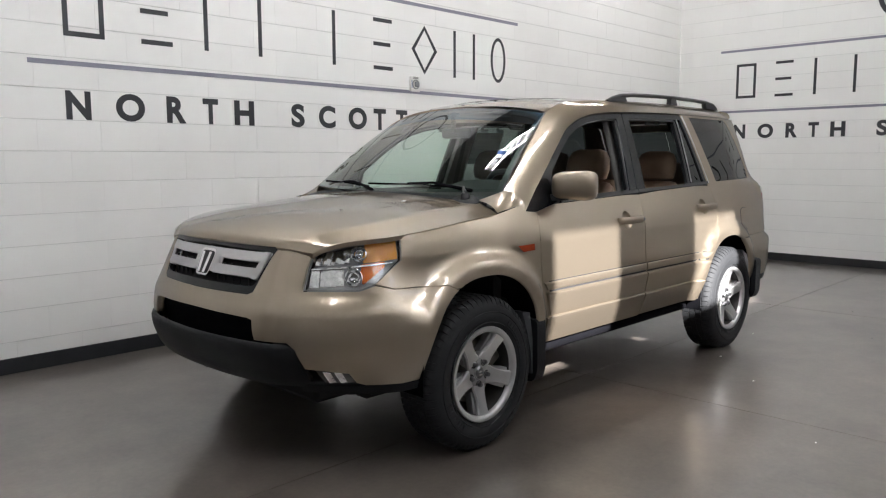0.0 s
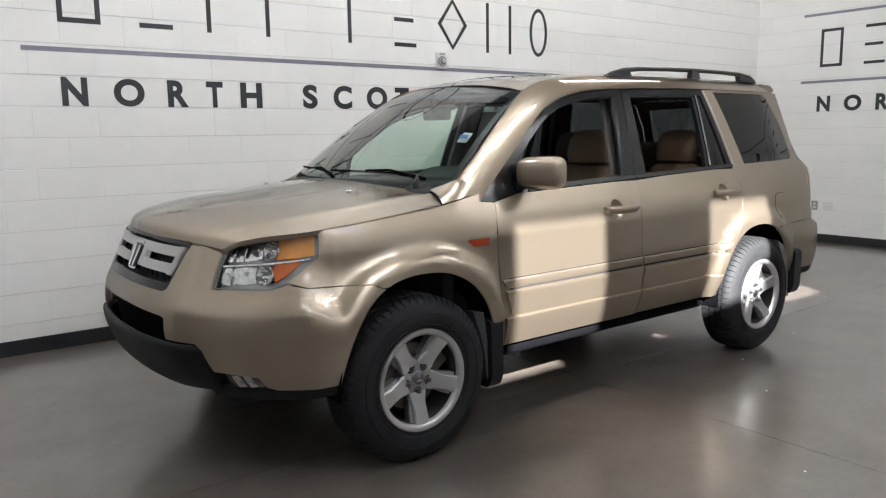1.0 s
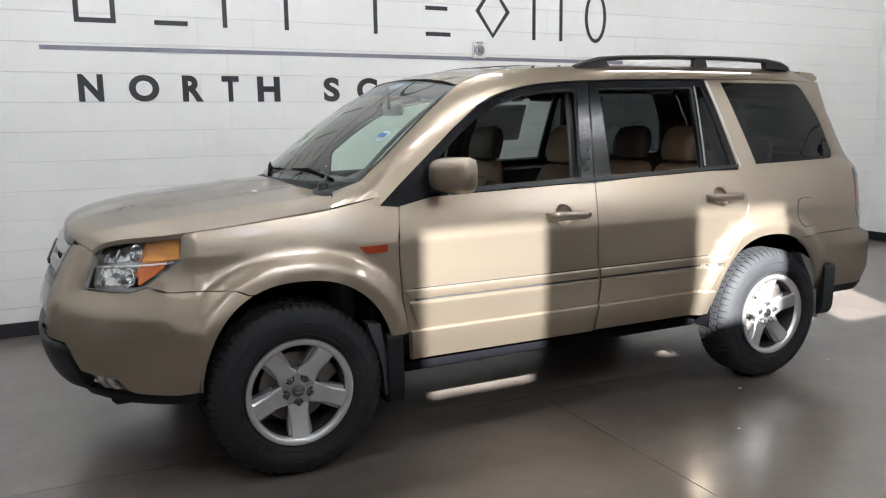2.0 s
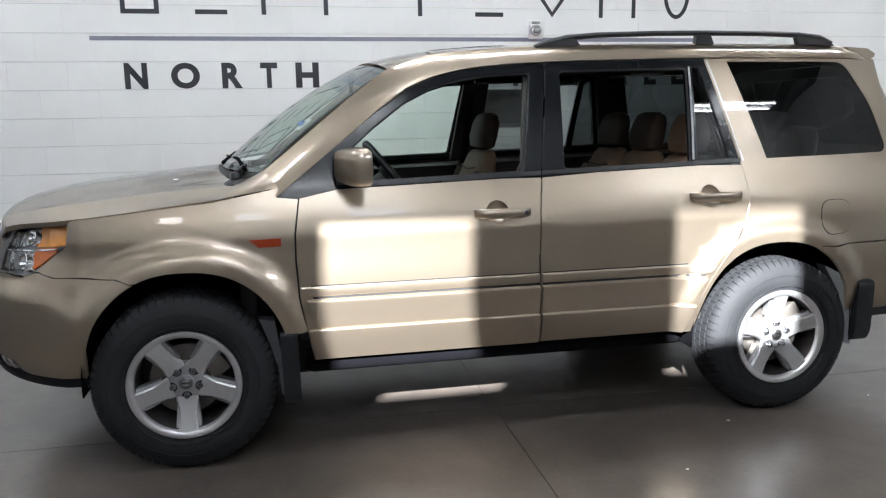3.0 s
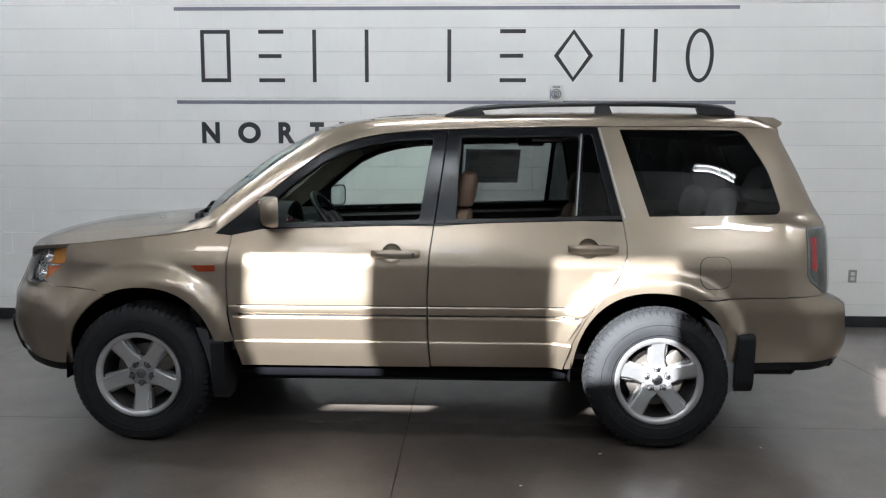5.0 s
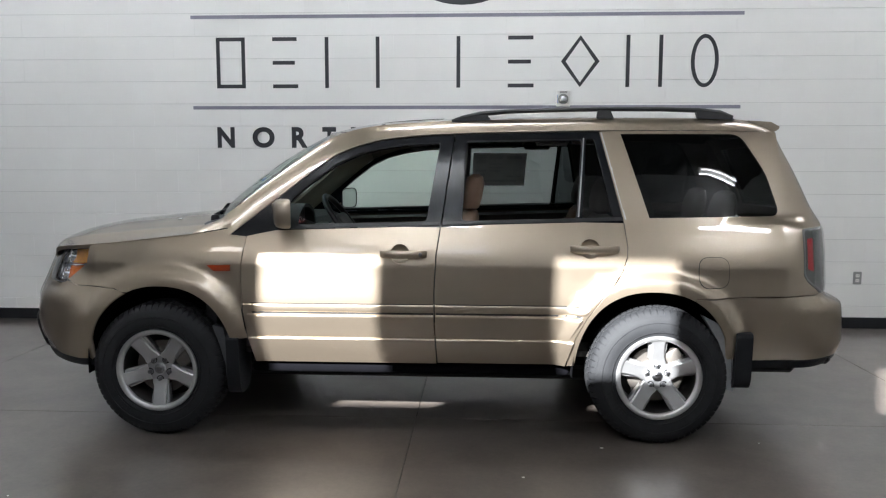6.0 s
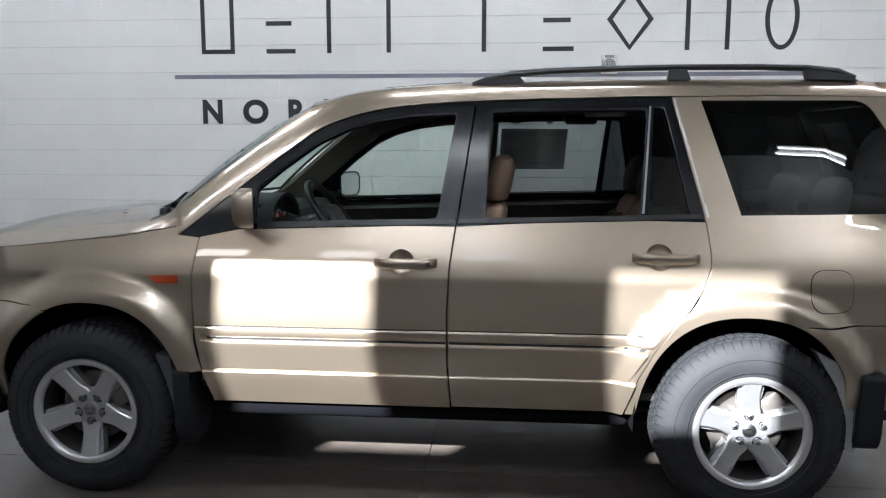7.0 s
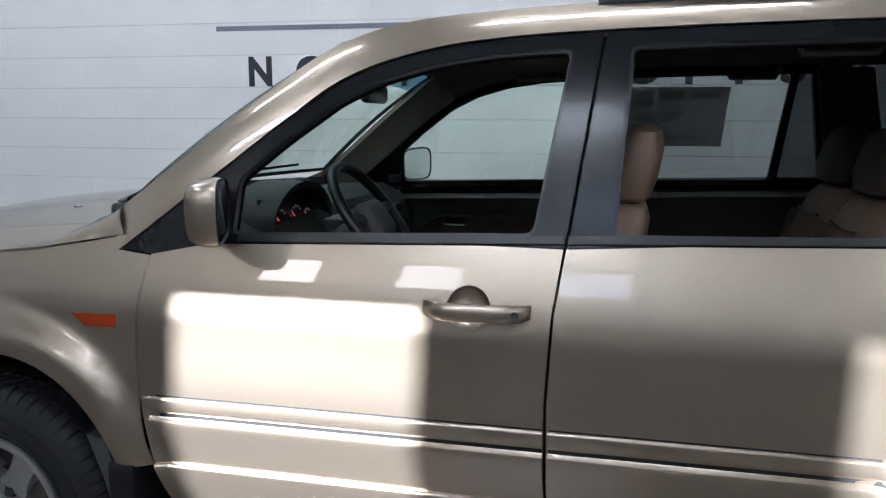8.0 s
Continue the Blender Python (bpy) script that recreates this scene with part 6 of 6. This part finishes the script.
seat(0.195, -0.37, wide=1.12, top=1.215)
# headrests away from the driver's side carry the shade in their colour
seat(0.09, 0.37, head=LEATHER_SHADED, wide=1.12, top=1.215)
for y in (-0.46, 0.0, 0.46):
    seat(0.95, y, 0.228, head=LEATHER if y < -0.1 else LEATHER_SHADED, wide=1.08, name="second_row_seat", top=1.205)
for y in (-0.30, 0.30):
    seat(1.72, y, 0.25, name="third_row_seat", top=1.12, zb=0.06)
part("centre_console", boxed(-0.62, 0.30, -0.12, 0.12, 0.46, 0.78, 0.03, 2), INTERIOR, car, "dark centre console")
# paper sheet behind the passenger-side rear glass, windscreen stickers
panel("window_sheet", qz([(0.335, 1.335), (0.72, 1.335), (0.735, 1.575), (0.35, 1.575)]), PAPER, 1, step=0.1, rim=0.001, lift=-0.03, label="grey price sheet taped behind the glass")
for x0, x1, z0, z1 in ((0.36, 0.44, 1.50, 1.56), (0.36, 0.44, 1.44, 1.455), (0.36, 0.43, 1.41, 1.425), (0.46, 0.56, 1.53, 1.555), (0.46, 0.55, 1.49, 1.50), (0.46, 0.56, 1.465, 1.475), (0.46, 0.54, 1.44, 1.45), (0.59, 0.70, 1.53, 1.555), (0.59, 0.69, 1.40, 1.41), (0.40, 0.66, 1.365, 1.38)):
    panel("sheet_print", qz([(x0, z0), (x1, z0), (x1 + 0.004, z1), (x0 + 0.004, z1)]), SHEET_INK, 1, step=0.1, rim=0.0, lift=-0.0325, label="grey printed bar")
sheet("windscreen_sticker", 0.36, 0.46, -0.90, -0.83, PAPER_WHITE, screen, "white sticker with blue print", off=-0.006, nu=2, nv=2)
sheet("sticker_print", 0.385, 0.425, -0.895, -0.835, INK_BLUE, screen, "blue print band", off=0.003, nu=2, nv=2)

# ---- wall blocks, lettering and fittings ----
def block_mesh(w):
    """One painted block face, eased at its edges; local x along the wall, y out of it."""
    h = COURSE - 0.0024
    v = []
    for ix, iz, d in ((0.0, 0.0, -0.006), (0.0003, 0.0016, 0.0)):
        v += [(ix, d, iz), (w - ix, d, iz), (w - ix, d, h - iz), (ix, d, h - iz)]
    f = [(4, 5, 6, 7)] + [(k, (k + 1) % 4, 4 + (k + 1) % 4, 4 + k) for k in range(4)]
    me = bpy.data.meshes.new("block")
    me.from_pydata([(x, -y, z) for x, y, z in v], [], f)
    me.materials.append(BLOCK)
    me.update()
    return me


def lay(wall, place, a0, a1, near, flipx):
    """Running bond between a0 and a1 along a wall. near(a, z) picks those that are parts of their own."""
    me = block_mesh(UNIT - 0.0002)
    rest_v, rest_f = [], []
    rows = int(TOP / COURSE)
    for r in range(rows):
        z = r * COURSE + 0.0018
        a = a0 - (UNIT / 2 if r % 2 else 0)
        while a < a1 - 0.001:
            m = place(a, z)
            if near(a, z):
                ob = new("block", me)
                ob.parent = wall
                ob.matrix_basis = m @ pose(0, random.uniform(-0.0007, 0.0007), 0)
            else:
                n0 = len(rest_v)
                rest_v += [tuple(m @ v.co) for v in me.vertices]
                rest_f += [tuple(k + n0 for k in p.vertices) for p in me.polygons]
            a += UNIT
    ob = raw("block_field", rest_v, rest_f, BLOCK, wall, smooth=False)
    tagged(ob, kind="stuff")


lay(wall_north, lambda a, z: pose(a, WALL_Y, z), -6.9, END_X + 0.1, lambda a, z: -2.95 < a < 4.2 and 0.1 < z < 3.3, 1)
lay(wall_east, lambda a, z: pose(END_X, -a, z, 0, 0, -90), -2.104, 6.1, lambda a, z: -2.4 < a < 1.3 and 0.1 < z < 3.3, 1)


def on_north(u, v, d):
    return (u, WALL_Y - 0.0006 - d, v)


def on_east(u, v, d):
    return (END_X - 0.0006 - d, 1.50 - (u + 2.259), v)


def bar(u0, u1, v0, v1):
    return [(u0, v0), (u1, v0), (u1, v1), (u0, v1)]


def framed(u0, u1, v0, v1, t):
    """Plain box outline as four bars."""
    return [bar(u0, u1, v0, v0 + t), bar(u0, u1, v1 - t, v1), bar(u0, u0 + t, v0 + t, v1 - t), bar(u1 - t, u1, v0 + t, v1 - t)]


def hoop(uc, vc, a, b, t, n=40):
    o = [(uc + a * math.cos(2 * math.pi * k / n), vc + b * math.sin(2 * math.pi * k / n)) for k in range(n)]
    i = [(uc + (a - t) * math.cos(2 * math.pi * k / n), vc + (b - t) * math.sin(2 * math.pi * k / n)) for k in range(n)]
    return o, i


def hoop_part(name, wall, place, uc, vc, a, b, t, material, label=""):
    o, i = hoop(uc, vc, a, b, t)
    bm = bmesh.new()
    loft(bm, [[place(u, v, 0) for u, v in o], [place(u, v, 0.0016) for u, v in o], [place(u, v, 0.0016) for u, v in i], [place(u, v, 0) for u, v in i]], closed=True)
    return part(name, bm, material, wall, label, smooth=False)


def glyph_outline(ch, size):
    cu = bpy.data.curves.new("letter", "FONT")
    cu.body, cu.size, cu.offset, cu.resolution_u = ch, size, 0.011, 6
    ob = new("letter", cu)
    bpy.context.view_layer.update()
    me = bpy.data.meshes.new_from_object(ob.evaluated_get(bpy.context.evaluated_depsgraph_get()))
    bpy.data.objects.remove(ob)
    return me


GLYPHS = {ch: glyph_outline(ch, 0.262) for ch in sorted(set("NORTHSCDALE"))}


def letter(ch, u0, u1, wall, place):
    """A painted capital, fitted between u0 and u1 on the lettering line."""
    src = GLYPHS[ch]
    xs, zs = [v.co.x for v in src.vertices], [v.co.y for v in src.vertices]
    k = (u1 - u0) / (max(xs) - min(xs))
    kz = 0.190 / (max(zs) - min(zs))
    bm = bmesh.new()
    bm.from_mesh(src)
    for v in bm.verts:
        v.co = Vector(place(u0 + (v.co.x - min(xs)) * k, 1.630 + (v.co.y - min(zs)) * kz, 0.0016))
    ob = part("letter", bm, SIGN_BLACK, wall, smooth=False)
    return ob


NAMES = (("N", -2.041, -1.878), ("O", -1.712, -1.505), ("R", -1.345, -1.195), ("T", -1.060, -0.932), ("H", -0.795, -0.618),
         ("S", -0.268, -0.135), ("C", 0.012, 0.190), ("O", 0.335, 0.545), ("T", 0.625, 0.775), ("T", 0.900, 1.045), ("S", 1.190, 1.320), ("D", 1.470, 1.635), ("A", 1.775, 1.960), ("L", 2.105, 2.215), ("E", 2.355, 2.475))
T0, T1, TK = 2.172, 2.628, 0.034
for wall, place in ((wall_north, on_north), (wall_east, on_east)):
    for v0 in (1.981, 2.795):
        part("sign_line", slab(bar(-2.259, 2.705, v0, v0 + 0.031), 0.0016, place), SIGN_GREY, wall, "grey painted line", smooth=False)
    marks = framed(-2.030, -1.762, T0, T1, TK)
    for u in (-1.508, 0.635):
        marks += [bar(u, u + 0.232, T0, T0 + TK), bar(u, u + 0.205, (T0 + T1 - TK) / 2, (T0 + T1 + TK) / 2), bar(u, u + 0.225, T1 - TK, T1)]
    for u in (-1.026, -0.560, 0.172):
        marks += [bar(u, u + TK, T0, T1)]
    marks += [bar(1.685, 1.685 + TK, T0, T1), bar(2.008 - TK, 2.008, T0, T1)]
    for m in marks:
        part("sign_bar", slab(m, 0.0016, place), SIGN_BLACK, wall, "black painted bar", smooth=False)
    # plain diamond and hoop
    for sg in (-1, 1):
        c = 1.28
        part("sign_bar", slab([(c - 0.172, 2.40 - sg * 0.0), (c - 0.130, 2.40), (c, 2.40 + sg * 0.186), (c + 0.130, 2.40), (c + 0.172, 2.40), (c, 2.40 + sg * 0.228)], 0.0016, place), SIGN_BLACK, wall, "black painted chevron", smooth=False)
    hoop_part("sign_hoop", wall, place, 2.377, 2.40, 0.122, 0.232, TK, SIGN_BLACK, "black painted hoop")
    hoop_part("sign_hoop", wall, place, 0.223, 3.30, 0.56, 0.40, 0.055, SIGN_BLACK, "large black painted oval ring")
    for ch, u0, u1 in NAMES:
        letter(ch, u0, u1, wall, place)

# alarm strobe above the lower line
al = thing("alarm_strobe", "small white wall alarm with clear strobe lens", "alarm", at=(1.134, WALL_Y, 2.07))
part("back_box", boxed(1.073, 1.195, WALL_Y - 0.030, WALL_Y - 0.0005, 2.000, 2.142, 0.008, 2), WHITE_PLASTIC, al)
part("strobe_lens", boxed(1.108, 1.158, WALL_Y - 0.062, WALL_Y - 0.030, 2.040, 2.092, 0.014, 3), CLEAR_GREY, al, "clear strobe lens")
bm = bmesh.new()
lathe(bm, [(0.046, 0.0), (0.046, 0.006), (0.040, 0.009), (0.034, 0.006), (0.034, 0.0)], 28, m=Matrix.Translation((1.133, WALL_Y - 0.030, 2.066)) @ Matrix.Rotation(radians(180), 4, "Z"))
part("sounder_ring", bm, GREY_PLATE, al, "grey sounder ring")
for k in range(4):
    part("grille_slot", boxed(1.100, 1.166, WALL_Y - 0.0318, WALL_Y - 0.0295, 2.118 + 0.005 * k, 2.1205 + 0.005 * k), TRIM_BLACK, al)
part("label_bar", boxed(1.080, 1.086, WALL_Y - 0.0312, WALL_Y - 0.0295, 2.030, 2.105), INK_BLUE, al, "small upright printed bar")


def outlet(name, label, place, w, h, mat, sockets):
    """Wall plate with its inserts. place maps across, up, out."""
    c = place(0, 0, 0)
    o = thing(name, label, "outlet", at=c)
    part("plate", slab(rounded([(-w / 2, -h / 2), (w / 2, -h / 2), (w / 2, h / 2), (-w / 2, h / 2)], 0.008, 3), 0.007, place), mat, o)
    for u, v, a, b in sockets:
        part("insert", slab(rounded([(u - a, v - b), (u + a, v - b), (u + a, v + b), (u - a, v + b)], 0.006, 3), 0.010, place), WHITE_PLASTIC, o)
        for du in (-0.006, 0.006):
            part("slot", slab([(u + du - 0.0014, v - 0.004), (u + du + 0.0014, v - 0.004), (u + du + 0.0014, v + 0.005), (u + du - 0.0014, v + 0.005)], 0.0106, place), DARK, o)
    return o


outlet("wall_outlet", "grey duplex outlet plate on the block wall", lambda u, v, d: (3.81 + u, WALL_Y - 0.0005 - d, 0.464 + v), 0.072, 0.116, GREY_PLATE, ((0, 0.022, 0.016, 0.014), (0, -0.022, 0.016, 0.014)))
outlet("wall_outlet", "grey outlet plate on the end wall", lambda u, v, d: (END_X - 0.0005 - d, 1.235 + u, 0.457 + v), 0.078, 0.116, GREY_PLATE, ((0, 0.022, 0.016, 0.014), (0, -0.022, 0.016, 0.014)))
outlet("wall_outlet", "white double plate on the end wall", lambda u, v, d: (END_X - 0.0005 - d, 1.064 + u, 0.452 + v), 0.125, 0.112, WHITE_PLASTIC, ((-0.028, 0.0, 0.017, 0.034), (0.028, 0.0, 0.017, 0.034)))

# small scraps on the floor
for k, (x, y, r) in enumerate(((-3.1, -1.3, 0.006), (0.62, -1.42, 0.006), (1.05, -1.02, 0.008), (2.35, -1.62, 0.006), (-0.2, -2.05, 0.005), (1.9, -0.9, 0.005), (3.35, -1.2, 0.006), (-1.7, -1.75, 0.005))):
    bm = bmesh.new()
    bmesh.ops.create_icosphere(bm, subdivisions=1, radius=r)
    for v in bm.verts:
        v.co = Vector((x + v.co.x * random.uniform(0.6, 2.0), y + v.co.y * random.uniform(0.5, 1.2), max(0.0002, (v.co.z + r) * 0.35)))
    ob = part("floor_scrap", bm, WHITE_PLASTIC if k % 3 else DARK)
    tagged(ob, "tiny %s scrap lying on the concrete floor" % ("pale" if k % 3 else "dark"), "debris", "floor scraps")
